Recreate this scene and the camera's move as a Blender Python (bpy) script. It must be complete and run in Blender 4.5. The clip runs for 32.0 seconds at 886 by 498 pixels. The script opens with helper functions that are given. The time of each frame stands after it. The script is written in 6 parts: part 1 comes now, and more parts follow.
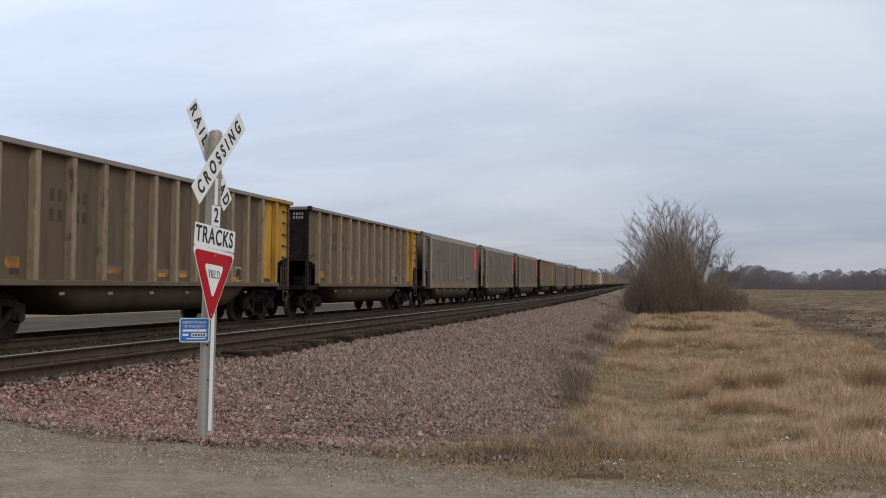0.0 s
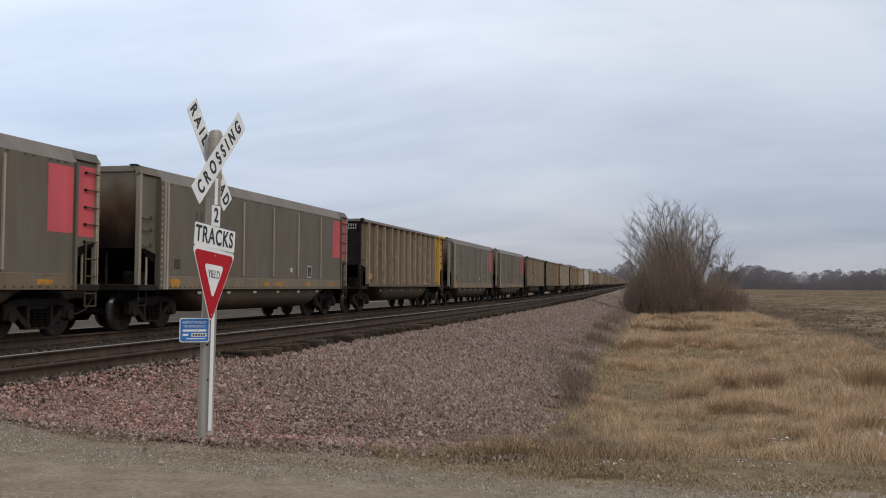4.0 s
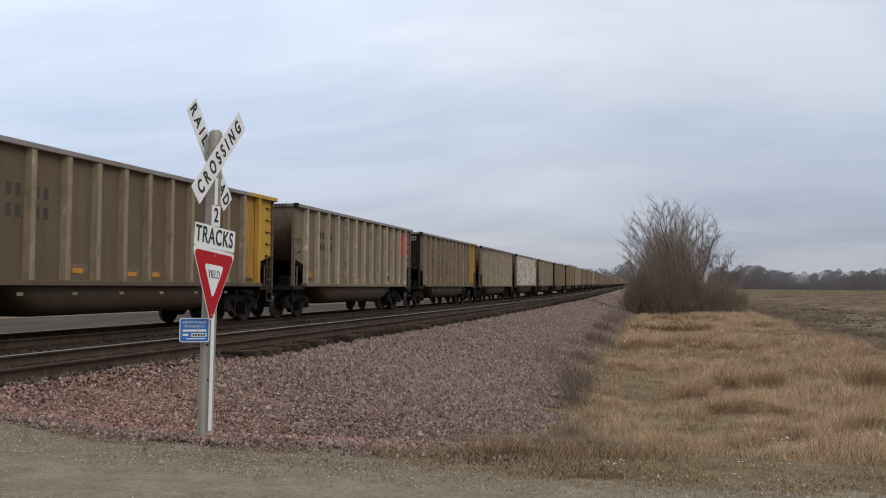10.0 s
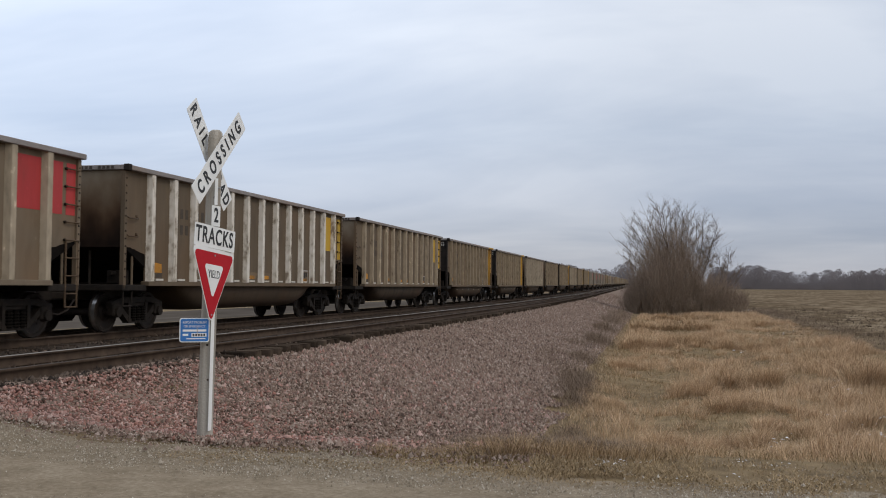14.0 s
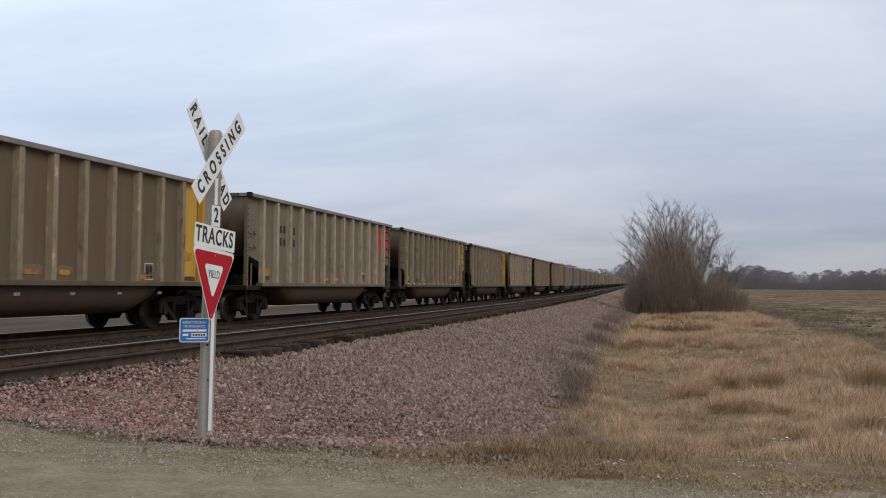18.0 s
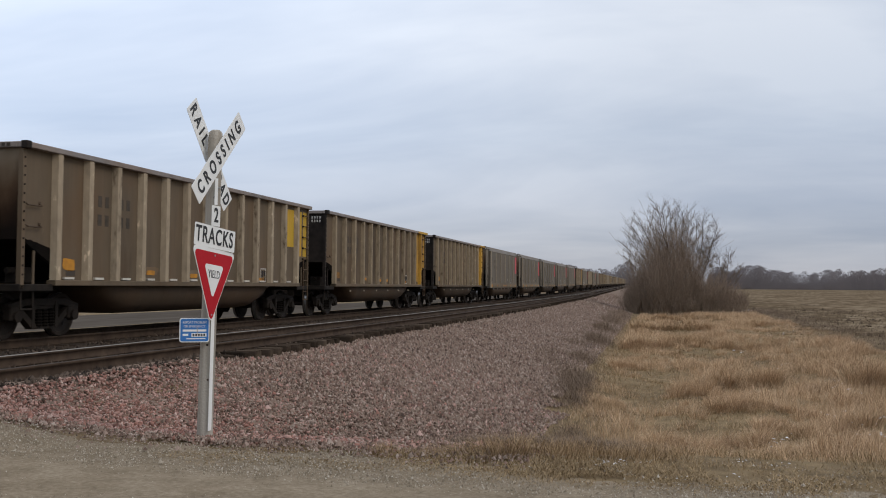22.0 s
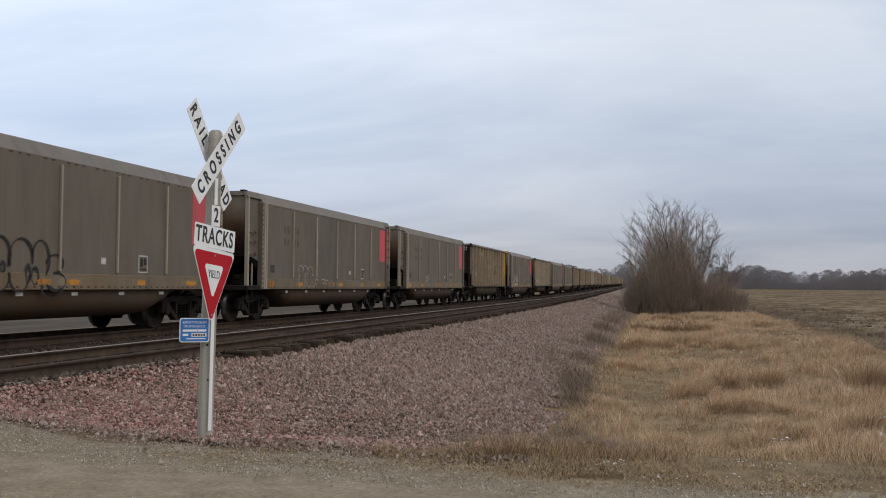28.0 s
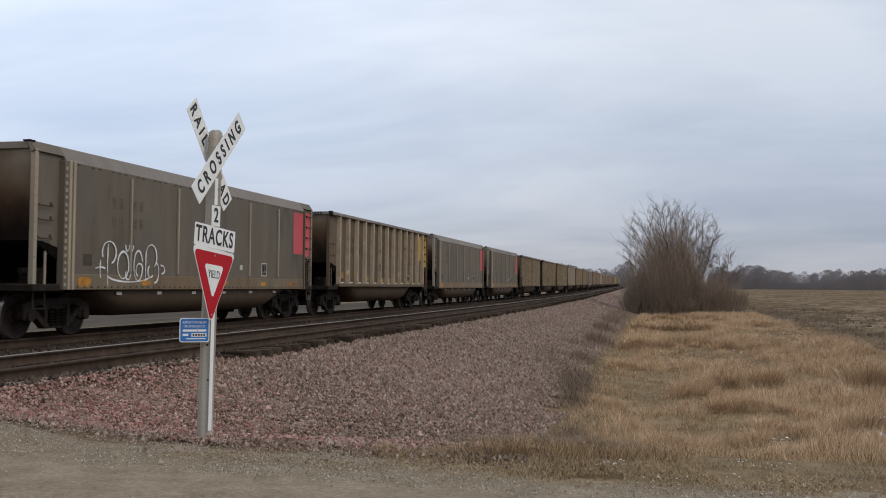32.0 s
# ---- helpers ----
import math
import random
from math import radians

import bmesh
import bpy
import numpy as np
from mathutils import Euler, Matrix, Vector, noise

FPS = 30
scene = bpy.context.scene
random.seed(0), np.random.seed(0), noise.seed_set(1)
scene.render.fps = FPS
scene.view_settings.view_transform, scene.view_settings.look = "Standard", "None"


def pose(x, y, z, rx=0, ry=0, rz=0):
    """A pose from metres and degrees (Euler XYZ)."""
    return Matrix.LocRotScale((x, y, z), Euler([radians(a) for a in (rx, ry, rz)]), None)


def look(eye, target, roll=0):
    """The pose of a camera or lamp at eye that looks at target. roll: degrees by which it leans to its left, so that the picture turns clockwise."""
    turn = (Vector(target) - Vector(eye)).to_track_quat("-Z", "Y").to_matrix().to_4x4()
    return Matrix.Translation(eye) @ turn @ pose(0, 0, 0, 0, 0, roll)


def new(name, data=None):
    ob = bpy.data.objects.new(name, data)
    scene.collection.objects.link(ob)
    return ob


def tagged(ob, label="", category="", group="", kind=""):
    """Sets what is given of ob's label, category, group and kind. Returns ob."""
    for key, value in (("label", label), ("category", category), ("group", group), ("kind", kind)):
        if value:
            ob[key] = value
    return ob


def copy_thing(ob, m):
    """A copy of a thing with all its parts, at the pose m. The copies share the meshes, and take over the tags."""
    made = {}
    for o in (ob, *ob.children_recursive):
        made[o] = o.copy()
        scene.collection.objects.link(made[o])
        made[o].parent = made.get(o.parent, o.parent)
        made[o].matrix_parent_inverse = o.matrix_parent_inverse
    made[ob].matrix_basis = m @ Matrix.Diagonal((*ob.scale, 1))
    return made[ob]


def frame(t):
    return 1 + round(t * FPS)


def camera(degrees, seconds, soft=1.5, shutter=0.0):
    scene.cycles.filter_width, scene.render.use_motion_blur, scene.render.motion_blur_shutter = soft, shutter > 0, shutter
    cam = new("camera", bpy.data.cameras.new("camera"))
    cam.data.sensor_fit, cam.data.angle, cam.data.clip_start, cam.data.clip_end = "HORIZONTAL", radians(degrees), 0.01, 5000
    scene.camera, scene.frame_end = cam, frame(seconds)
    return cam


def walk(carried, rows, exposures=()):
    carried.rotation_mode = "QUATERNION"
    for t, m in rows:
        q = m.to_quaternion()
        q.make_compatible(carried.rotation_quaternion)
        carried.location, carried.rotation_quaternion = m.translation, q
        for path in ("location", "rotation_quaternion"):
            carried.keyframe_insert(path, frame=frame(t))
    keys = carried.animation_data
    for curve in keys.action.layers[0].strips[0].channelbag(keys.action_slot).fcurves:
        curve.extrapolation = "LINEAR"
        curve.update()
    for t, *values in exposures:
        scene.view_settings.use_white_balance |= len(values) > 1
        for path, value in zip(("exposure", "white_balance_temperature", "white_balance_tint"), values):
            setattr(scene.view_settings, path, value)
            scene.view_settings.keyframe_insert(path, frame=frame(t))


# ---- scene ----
# ================= camera =================
EYE_Z = 1.6
PHI, PITCH, ROLL = radians(13.4925), radians(2.3245), 0.4627
cam = camera(50.621, 32.0, soft=1.0, shutter=0.07)
EYE = Vector((0.0, 0.0, EYE_Z))
AIM = EYE + Vector((-math.sin(PHI) * math.cos(PITCH), math.cos(PHI) * math.cos(PITCH), math.sin(PITCH))) * 50
walk(cam, [(0.0, look(EYE, AIM, ROLL)), (32.0, look(EYE, AIM, ROLL))], exposures=[(0.0, 0.0), (32.0, 0.0)])

# ================= world and sun =================
SUN_EL, SUN_AZ = radians(44), radians(105)


def make_world():
    w = bpy.data.worlds.new("overcast_sky")
    scene.world = w
    w.use_nodes = True
    nt = w.node_tree
    nt.nodes.clear()
    N, K = nt.nodes.new, nt.links.new
    out, bg = N("ShaderNodeOutputWorld"), N("ShaderNodeBackground")
    sky = N("ShaderNodeTexSky")
    sky.sky_type, sky.sun_disc = "NISHITA", False
    sky.sun_elevation, sky.sun_rotation = SUN_EL, SUN_AZ
    dim = N("ShaderNodeVectorMath")
    dim.operation = "SCALE"
    dim.inputs["Scale"].default_value = 0.10
    K(sky.outputs[0], dim.inputs[0])
    tc, sep = N("ShaderNodeTexCoord"), N("ShaderNodeSeparateXYZ")
    K(tc.outputs["Generated"], sep.inputs[0])
    # cloud sheet: the view direction laid out on a flat layer overhead
    zp = N("ShaderNodeMath")
    zp.operation = "ADD"
    zp.inputs[1].default_value = 0.22
    zm = N("ShaderNodeMath")
    zm.operation = "MAXIMUM"
    zm.inputs[1].default_value = 0.0
    K(sep.outputs["Z"], zm.inputs[0])
    K(zm.outputs[0], zp.inputs[0])
    dv = N("ShaderNodeVectorMath")
    dv.operation = "DIVIDE"
    comb = N("ShaderNodeCombineXYZ")
    for i in range(3):
        K(zp.outputs[0], comb.inputs[i])
    K(tc.outputs["Generated"], dv.inputs[0])
    K(comb.outputs[0], dv.inputs[1])
    mp = N("ShaderNodeMapping")
    mp.inputs["Rotation"].default_value = (0, 0, radians(20))
    mp.inputs["Scale"].default_value = (0.7, 1.25, 0.6)
    K(dv.outputs[0], mp.inputs[0])
    n1 = N("ShaderNodeTexNoise")
    n1.inputs["Scale"].default_value = 1.05
    n1.inputs["Detail"].default_value = 5
    n1.inputs["Roughness"].default_value = 0.52
    n1.inputs["Distortion"].default_value = 0.35
    K(mp.outputs[0], n1.inputs["Vector"])
    r1 = N("ShaderNodeValToRGB")
    r1.color_ramp.elements[0].position, r1.color_ramp.elements[0].color = 0.33, (0.446, 0.522, 0.668, 1)
    r1.color_ramp.elements[1].position, r1.color_ramp.elements[1].color = 0.67, (0.725, 0.782, 0.890, 1)
    K(n1.outputs[0], r1.inputs[0])
    # paler, warmer cloud low over the horizon, brighter overhead
    r2 = N("ShaderNodeValToRGB")
    e = r2.color_ramp.elements
    e[0].position, e[0].color = 0.0, (0.80, 0.74, 0.70, 1)
    e[1].position, e[1].color = 0.09, (0.86, 0.84, 0.84, 1)
    for pos, col in ((0.16, (0.88, 0.89, 0.90)), (0.30, (1.14, 1.12, 1.08)), (0.6, (1.25, 1.22, 1.18))):
        e.new(pos).color = (*col, 1)
    K(zm.outputs[0], r2.inputs[0])
    mul = N("ShaderNodeMixRGB")
    mul.blend_type = "MULTIPLY"
    mul.inputs[0].default_value = 1
    K(r1.outputs[0], mul.inputs[1])
    K(r2.outputs[0], mul.inputs[2])
    mix = N("ShaderNodeMixRGB")
    mix.inputs[0].default_value = 0.14
    K(mul.outputs[0], mix.inputs[1])
    K(dim.outputs[0], mix.inputs[2])
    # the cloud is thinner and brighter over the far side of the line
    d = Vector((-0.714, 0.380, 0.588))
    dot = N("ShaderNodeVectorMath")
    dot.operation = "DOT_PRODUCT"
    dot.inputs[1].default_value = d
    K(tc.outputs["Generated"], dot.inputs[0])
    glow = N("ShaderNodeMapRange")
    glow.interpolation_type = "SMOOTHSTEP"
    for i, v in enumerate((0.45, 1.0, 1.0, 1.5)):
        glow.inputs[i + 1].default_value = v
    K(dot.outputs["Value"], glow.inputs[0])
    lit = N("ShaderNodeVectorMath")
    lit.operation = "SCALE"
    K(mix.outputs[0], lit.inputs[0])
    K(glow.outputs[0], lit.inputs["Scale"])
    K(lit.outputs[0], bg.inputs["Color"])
    bg.inputs["Strength"].default_value = 1.0
    K(bg.outputs[0], out.inputs[0])
    sun = new("sun", bpy.data.lights.new("sun", "SUN"))
    sun.data.energy, sun.data.angle, sun.data.color = 0.85, radians(30), (1.0, 0.90, 0.77)
    d = Vector((math.sin(SUN_AZ) * math.cos(SUN_EL), math.cos(SUN_AZ) * math.cos(SUN_EL), math.sin(SUN_EL)))
    sun.matrix_world = look(d * 60, (0, 0, 0))


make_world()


# ================= materials =================
def material(name, cols, scale=6.0, rough=0.8, bump=0.0, bscale=40.0, metal=0.0, stretch=(1, 1, 1), island=0.0, objrand=0.0, coarse=0.7, detail=6.0, spec=0.4, bdist=0.02):
    """Procedural surface: a colour ramp over two sizes of noise, with relief; island and objrand vary it from piece to piece."""
    m = bpy.data.materials.new(name)
    m.use_nodes = True
    nt = m.node_tree
    N, K = nt.nodes.new, nt.links.new
    b = nt.nodes["Principled BSDF"]
    b.inputs["Roughness"].default_value, b.inputs["Metallic"].default_value = rough, metal
    b.inputs["Specular IOR Level"].default_value = spec
    tc, mp = N("ShaderNodeTexCoord"), N("ShaderNodeMapping")
    mp.inputs["Scale"].default_value = stretch
    K(tc.outputs["Object"], mp.inputs[0])
    if objrand:
        # every piece takes its stains from another part of the pattern
        info, spread = N("ShaderNodeObjectInfo"), N("ShaderNodeMath")
        spread.operation = "MULTIPLY"
        spread.inputs[1].default_value = 61.0
        K(info.outputs["Random"], spread.inputs[0])
        K(spread.outputs[0], mp.inputs["Location"])
    a, c = N("ShaderNodeTexNoise"), N("ShaderNodeTexNoise")
    a.inputs["Scale"].default_value, a.inputs["Detail"].default_value = scale, detail
    c.inputs["Scale"].default_value, c.inputs["Detail"].default_value = scale * 0.13, 3
    K(mp.outputs[0], a.inputs["Vector"])
    K(mp.outputs[0], c.inputs["Vector"])
    mx = N("ShaderNodeMix")
    mx.inputs[0].default_value = coarse * 0.6
    K(a.outputs[0], mx.inputs[2])
    K(c.outputs[0], mx.inputs[3])
    val = mx.outputs[0]
    for amount, node, sock in ((island, "ShaderNodeNewGeometry", "Random Per Island"), (objrand, "ShaderNodeObjectInfo", "Random")):
        if amount:
            g, m2 = N(node), N("ShaderNodeMix")
            m2.inputs[0].default_value = amount
            K(val, m2.inputs[2])
            K(g.outputs[sock], m2.inputs[3])
            val = m2.outputs[0]
    r = N("ShaderNodeValToRGB")
    e = r.color_ramp.elements
    e[0].position, e[0].color = cols[0][0], (*cols[0][1], 1)
    e[1].position, e[1].color = cols[-1][0], (*cols[-1][1], 1)
    for pos, col in cols[1:-1]:
        e.new(pos).color = (*col, 1)
    K(val, r.inputs[0])
    K(r.outputs[0], b.inputs["Base Color"])
    if bump:
        bn, bu = N("ShaderNodeTexNoise"), N("ShaderNodeBump")
        bn.inputs["Scale"].default_value, bn.inputs["Detail"].default_value = bscale, 4
        K(tc.outputs["Object"], bn.inputs["Vector"])
        bu.inputs["Strength"].default_value, bu.inputs["Distance"].default_value = bump, bdist
        K(bn.outputs[0], bu.inputs["Height"])
        K(bu.outputs[0], b.inputs["Normal"])
    return m


def tone(c, k):
    return tuple(v * k for v in c)


def paint(name, c, dirt, amount=0.5, rough=0.7, metal=0.0, smear=0.55):
    """Weathered paint or bare metal with dust, fine runs and broad rusty smears; each car a little different."""
    m = material(name, [(0.32, dirt), (0.32 + 0.20 * amount, tone(c, 0.86)), (0.53, c), (0.68, tone(c, 1.18))], scale=2.6, rough=rough, bump=0.12, bscale=5, stretch=(1.0, 1.0, 0.30), objrand=0.14, metal=metal, coarse=0.8, spec=0.25)
    nt = m.node_tree
    N, K = nt.nodes.new, nt.links.new
    base = nt.nodes["Principled BSDF"].inputs["Base Color"]
    col = base.links[0].from_socket
    place = next(n for n in nt.nodes if n.bl_idname == "ShaderNodeMapping").outputs[0]
    for scale, squash, lo, hi, most, tint in ((0.55, (1, 1, 2.2), 0.45, 0.72, smear, (1.06 * c[0], 0.80 * c[1], 0.58 * c[2])), (9.0, (1, 1, 0.22), 0.52, 0.80, 0.45, tone(c, 0.70)), (13.0, (1, 1, 1.6), 0.66, 0.76, 0.35, tone(c, 1.5))):
        mp, no, mr, mx = N("ShaderNodeMapping"), N("ShaderNodeTexNoise"), N("ShaderNodeMapRange"), N("ShaderNodeMixRGB")
        mp.inputs["Scale"].default_value = squash
        no.inputs["Scale"].default_value, no.inputs["Detail"].default_value = scale, 4
        K(place, mp.inputs[0])
        K(mp.outputs[0], no.inputs["Vector"])
        for k, v in enumerate((lo, hi, 0.0, most)):
            mr.inputs[k + 1].default_value = v
        K(no.outputs[0], mr.inputs[0])
        K(mr.outputs[0], mx.inputs[0])
        K(col, mx.inputs[1])
        mx.inputs[2].default_value = (*tint, 1)
        col = mx.outputs[0]
    K(col, base)
    return m


def worn_post(name, c, rust):
    """Post paint worn through in ragged patches."""
    return material(name, [(0.29, rust), (0.37, tone(c, 0.80)), (0.50, c), (0.66, tone(c, 1.16)), (0.70, tone(c, 1.9))], scale=7.5, rough=0.75, bump=0.2, bscale=12, stretch=(1.0, 1.0, 0.42), objrand=0.12, coarse=0.15, spec=0.2)


def darker_below(name):
    """Dusty steel that turns darker towards the bottom, with a ragged, uneven edge to the dark."""
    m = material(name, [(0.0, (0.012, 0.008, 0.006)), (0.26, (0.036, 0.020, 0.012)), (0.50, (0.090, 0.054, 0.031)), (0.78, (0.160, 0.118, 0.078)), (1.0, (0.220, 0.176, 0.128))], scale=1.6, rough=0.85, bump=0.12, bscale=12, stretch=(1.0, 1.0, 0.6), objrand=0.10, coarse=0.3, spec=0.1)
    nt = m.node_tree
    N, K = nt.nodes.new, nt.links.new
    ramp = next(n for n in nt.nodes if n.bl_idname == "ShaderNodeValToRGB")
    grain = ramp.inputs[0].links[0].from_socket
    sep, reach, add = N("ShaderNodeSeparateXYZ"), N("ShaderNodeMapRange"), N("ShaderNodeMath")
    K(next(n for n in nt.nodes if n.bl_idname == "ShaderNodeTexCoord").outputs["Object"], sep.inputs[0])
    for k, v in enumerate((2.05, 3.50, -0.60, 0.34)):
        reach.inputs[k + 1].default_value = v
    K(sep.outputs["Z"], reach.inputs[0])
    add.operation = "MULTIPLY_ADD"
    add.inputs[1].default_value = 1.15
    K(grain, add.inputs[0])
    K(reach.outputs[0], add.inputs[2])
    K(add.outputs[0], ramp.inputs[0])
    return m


M_TAN = paint("dusty_tan_steel", (0.136, 0.100, 0.064), (0.072, 0.049, 0.029))
M_RIB = worn_post("worn_tan_post", (0.275, 0.212, 0.138), (0.110, 0.075, 0.044))
M_RIBW = material("bright_worn_post", [(0.33, (0.24, 0.19, 0.14)), (0.39, (0.44, 0.38, 0.30)), (0.48, (0.64, 0.58, 0.49)), (0.66, (0.74, 0.69, 0.61))], scale=7.0, rough=0.7, bump=0.2, bscale=12, stretch=(1.0, 1.0, 0.5), objrand=0.08, coarse=0.1, spec=0.2)
M_RIBV = worn_post("half_worn_post", (0.345, 0.275, 0.190), (0.135, 0.096, 0.060))
M_LIGHT = paint("dusty_light_steel", (0.186, 0.143, 0.097), (0.106, 0.076, 0.048))
M_LIGHTRIB = worn_post("light_post", (0.365, 0.300, 0.216), (0.160, 0.120, 0.080))
M_GREY = paint("dusty_grey_aluminium", (0.146, 0.124, 0.095), (0.088, 0.071, 0.052), smear=0.25)
M_GREYBAND = paint("dust_caked_lower_side", (0.190, 0.149, 0.100), (0.106, 0.079, 0.051))
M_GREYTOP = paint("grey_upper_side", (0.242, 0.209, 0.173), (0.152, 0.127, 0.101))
M_GREYPALE = paint("dust_patch_on_grey", (0.205, 0.165, 0.115), (0.150, 0.116, 0.078))
M_TANPALE = paint("dust_patch_on_tan", (0.185, 0.140, 0.092), (0.125, 0.090, 0.055))
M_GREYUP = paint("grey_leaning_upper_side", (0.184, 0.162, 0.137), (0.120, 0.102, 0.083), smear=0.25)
M_CHORD = paint("mauve_grey_top_rail", (0.255, 0.228, 0.212), (0.150, 0.128, 0.112))
M_GREYPOST = paint("bare_post", (0.350, 0.298, 0.226), (0.216, 0.172, 0.122), smear=0.3)
M_RUST = material("rusty_iron", [(0.3, (0.045, 0.026, 0.014)), (0.7, (0.125, 0.078, 0.040))], scale=7, rough=0.85, bump=0.2, bscale=25)
M_ENDTAN = darker_below("soot_splashed_end")
M_BLACK = material("sooty_black_paint", [(0.36, (0.010, 0.008, 0.007)), (0.64, (0.034, 0.026, 0.021))], scale=4, rough=0.85, bump=0.1, bscale=14, spec=0.2)
# soot, taken near-black so recesses carry their shade in the colour
M_SOOT_SHADE = material("caked_coal_soot", [(0.3, (0.004, 0.0035, 0.003)), (0.7, (0.013, 0.010, 0.008))], scale=5, rough=0.95, bump=0.2, bscale=20, spec=0.05)
M_UNDER = material("grimy_underframe", [(0.3, (0.009, 0.007, 0.006)), (0.7, (0.033, 0.025, 0.018))], scale=5, rough=0.85, bump=0.2, bscale=20, spec=0.2)
M_BELLY = paint("dusty_belly", (0.078, 0.053, 0.033), (0.036, 0.024, 0.016))
M_TRUCK = material("grimy_cast_steel", [(0.3, (0.007, 0.0055, 0.0045)), (0.7, (0.029, 0.021, 0.015))], scale=6, rough=0.8, bump=0.25, bscale=25, spec=0.2)
M_WHEEL = material("oily_wheel_steel", [(0.3, (0.012, 0.009, 0.007)), (0.7, (0.040, 0.028, 0.020))], scale=6, rough=0.7, bump=0.1, bscale=20, spec=0.2)
M_TREAD = material("polished_wheel_rim", [(0.3, (0.28, 0.27, 0.26)), (0.7, (0.55, 0.54, 0.52))], scale=9, rough=0.3, metal=0.9)
M_YELLOW = material("rust_stained_yellow_paint", [(0.31, (0.11, 0.055, 0.018)), (0.40, (0.29, 0.155, 0.030)), (0.50, (0.46, 0.250, 0.034)), (0.64, (0.56, 0.325, 0.048))], scale=2.4, rough=0.65, bump=0.1, bscale=8, stretch=(1, 1, 0.35), objrand=0.12, coarse=0.8, spec=0.25)
M_YELLOWDULL = paint("dull_yellow_paint", (0.510, 0.317, 0.031), (0.246, 0.163, 0.044), rough=0.6)
M_RED = paint("faded_red_paint", (0.44, 0.050, 0.050), (0.25, 0.05, 0.042), rough=0.6)
M_PINKRED = paint("sun_faded_red_paint", (0.58, 0.098, 0.110), (0.34, 0.085, 0.080), rough=0.6)
M_ORANGE = material("worn_orange_paint", [(0.36, (0.20, 0.105, 0.035)), (0.48, (0.42, 0.19, 0.035)), (0.62, (0.55, 0.25, 0.035))], scale=7, rough=0.7, objrand=0.2, spec=0.2)
M_MARK = material("dark_stencil_paint", [(0.3, (0.040, 0.031, 0.023)), (0.7, (0.085, 0.066, 0.048))], scale=9, rough=0.8)
M_MARKFAINT = material("worn_off_stencil", [(0.3, (0.085, 0.066, 0.048)), (0.7, (0.175, 0.138, 0.098))], scale=7, rough=0.85, spec=0.2)
M_MARKPALE = material("pale_stencil_paint", [(0.3, (0.36, 0.33, 0.29)), (0.7, (0.66, 0.64, 0.60))], scale=9, rough=0.8)
M_MARKSMALL = material("thin_pale_stencil", [(0.3, (0.10, 0.092, 0.082)), (0.7, (0.26, 0.245, 0.225))], scale=12, rough=0.85, spec=0.2)
M_REFLECT = material("dusty_reflector_strip", [(0.3, (0.45, 0.42, 0.36)), (0.7, (0.68, 0.64, 0.56))], scale=9, rough=0.5)
M_SPRAYWHITE = material("white_spray_paint", [(0.3, (0.62, 0.62, 0.60)), (0.7, (0.85, 0.85, 0.83))], scale=9, rough=0.6)
M_SPRAYPALE = material("thin_pale_spray_paint", [(0.3, (0.30, 0.28, 0.25)), (0.7, (0.46, 0.44, 0.40))], scale=9, rough=0.7)
M_SPRAYDARK = material("dark_spray_paint", [(0.3, (0.016, 0.014, 0.014)), (0.7, (0.045, 0.040, 0.037))], scale=9, rough=0.7, spec=0.2)
M_RAIL = material("rusty_rail_side", [(0.3, (0.030, 0.020, 0.014)), (0.7, (0.085, 0.058, 0.040))], scale=5, rough=0.85, bump=0.15, bscale=30, spec=0.1)
M_RAILTOP = material("polished_rail_head", [(0.3, (0.21, 0.190, 0.165)), (0.7, (0.36, 0.330, 0.290))], scale=3, rough=0.55, metal=0.35, stretch=(1, 0.1, 1))
M_RAILDULL_SHADE = material("dull_rail_head", [(0.3, (0.036, 0.027, 0.021)), (0.7, (0.09, 0.071, 0.056))], scale=3, rough=0.8, metal=0.0, stretch=(1, 0.1, 1), spec=0.15)
M_TIE = material("creosoted_tie", [(0.25, (0.026, 0.020, 0.015)), (0.55, (0.066, 0.049, 0.036)), (0.8, (0.150, 0.116, 0.086))], scale=7, rough=0.9, bump=0.4, bscale=30, stretch=(0.240, 1.200, 1.200), objrand=0.3, spec=0.0)
M_BED = material("dirty_ballast_bed", [(0.3, (0.13, 0.090, 0.068)), (0.5, (0.215, 0.155, 0.118)), (0.7, (0.31, 0.235, 0.185))], scale=16, rough=0.95, bump=0.9, bscale=22, bdist=0.06, detail=8, spec=0.1)
M_STONE = material("crushed_pink_quartzite", [(0.20, (0.155, 0.090, 0.072)), (0.34, (0.27, 0.140, 0.108)), (0.46, (0.385, 0.196, 0.154)), (0.57, (0.32, 0.215, 0.178)), (0.70, (0.43, 0.255, 0.205)), (0.92, (0.54, 0.42, 0.36))], scale=9, rough=0.9, bump=0.3, bscale=60, island=0.72, spec=0.1)
M_STONEGREY = material("grey_pink_crushed_stone", [(0.20, (0.085, 0.059, 0.045)), (0.36, (0.160, 0.107, 0.081)), (0.48, (0.228, 0.149, 0.113)), (0.58, (0.212, 0.162, 0.126)), (0.70, (0.300, 0.218, 0.171)), (0.92, (0.479, 0.407, 0.342))], scale=9, rough=0.9, bump=0.3, bscale=60, island=0.62, spec=0.1)
M_STONEDARK = material("oily_dark_ballast", [(0.25, (0.024, 0.018, 0.014)), (0.5, (0.060, 0.044, 0.033)), (0.75, (0.111, 0.082, 0.062))], scale=9, rough=0.9, island=0.75, spec=0.1)
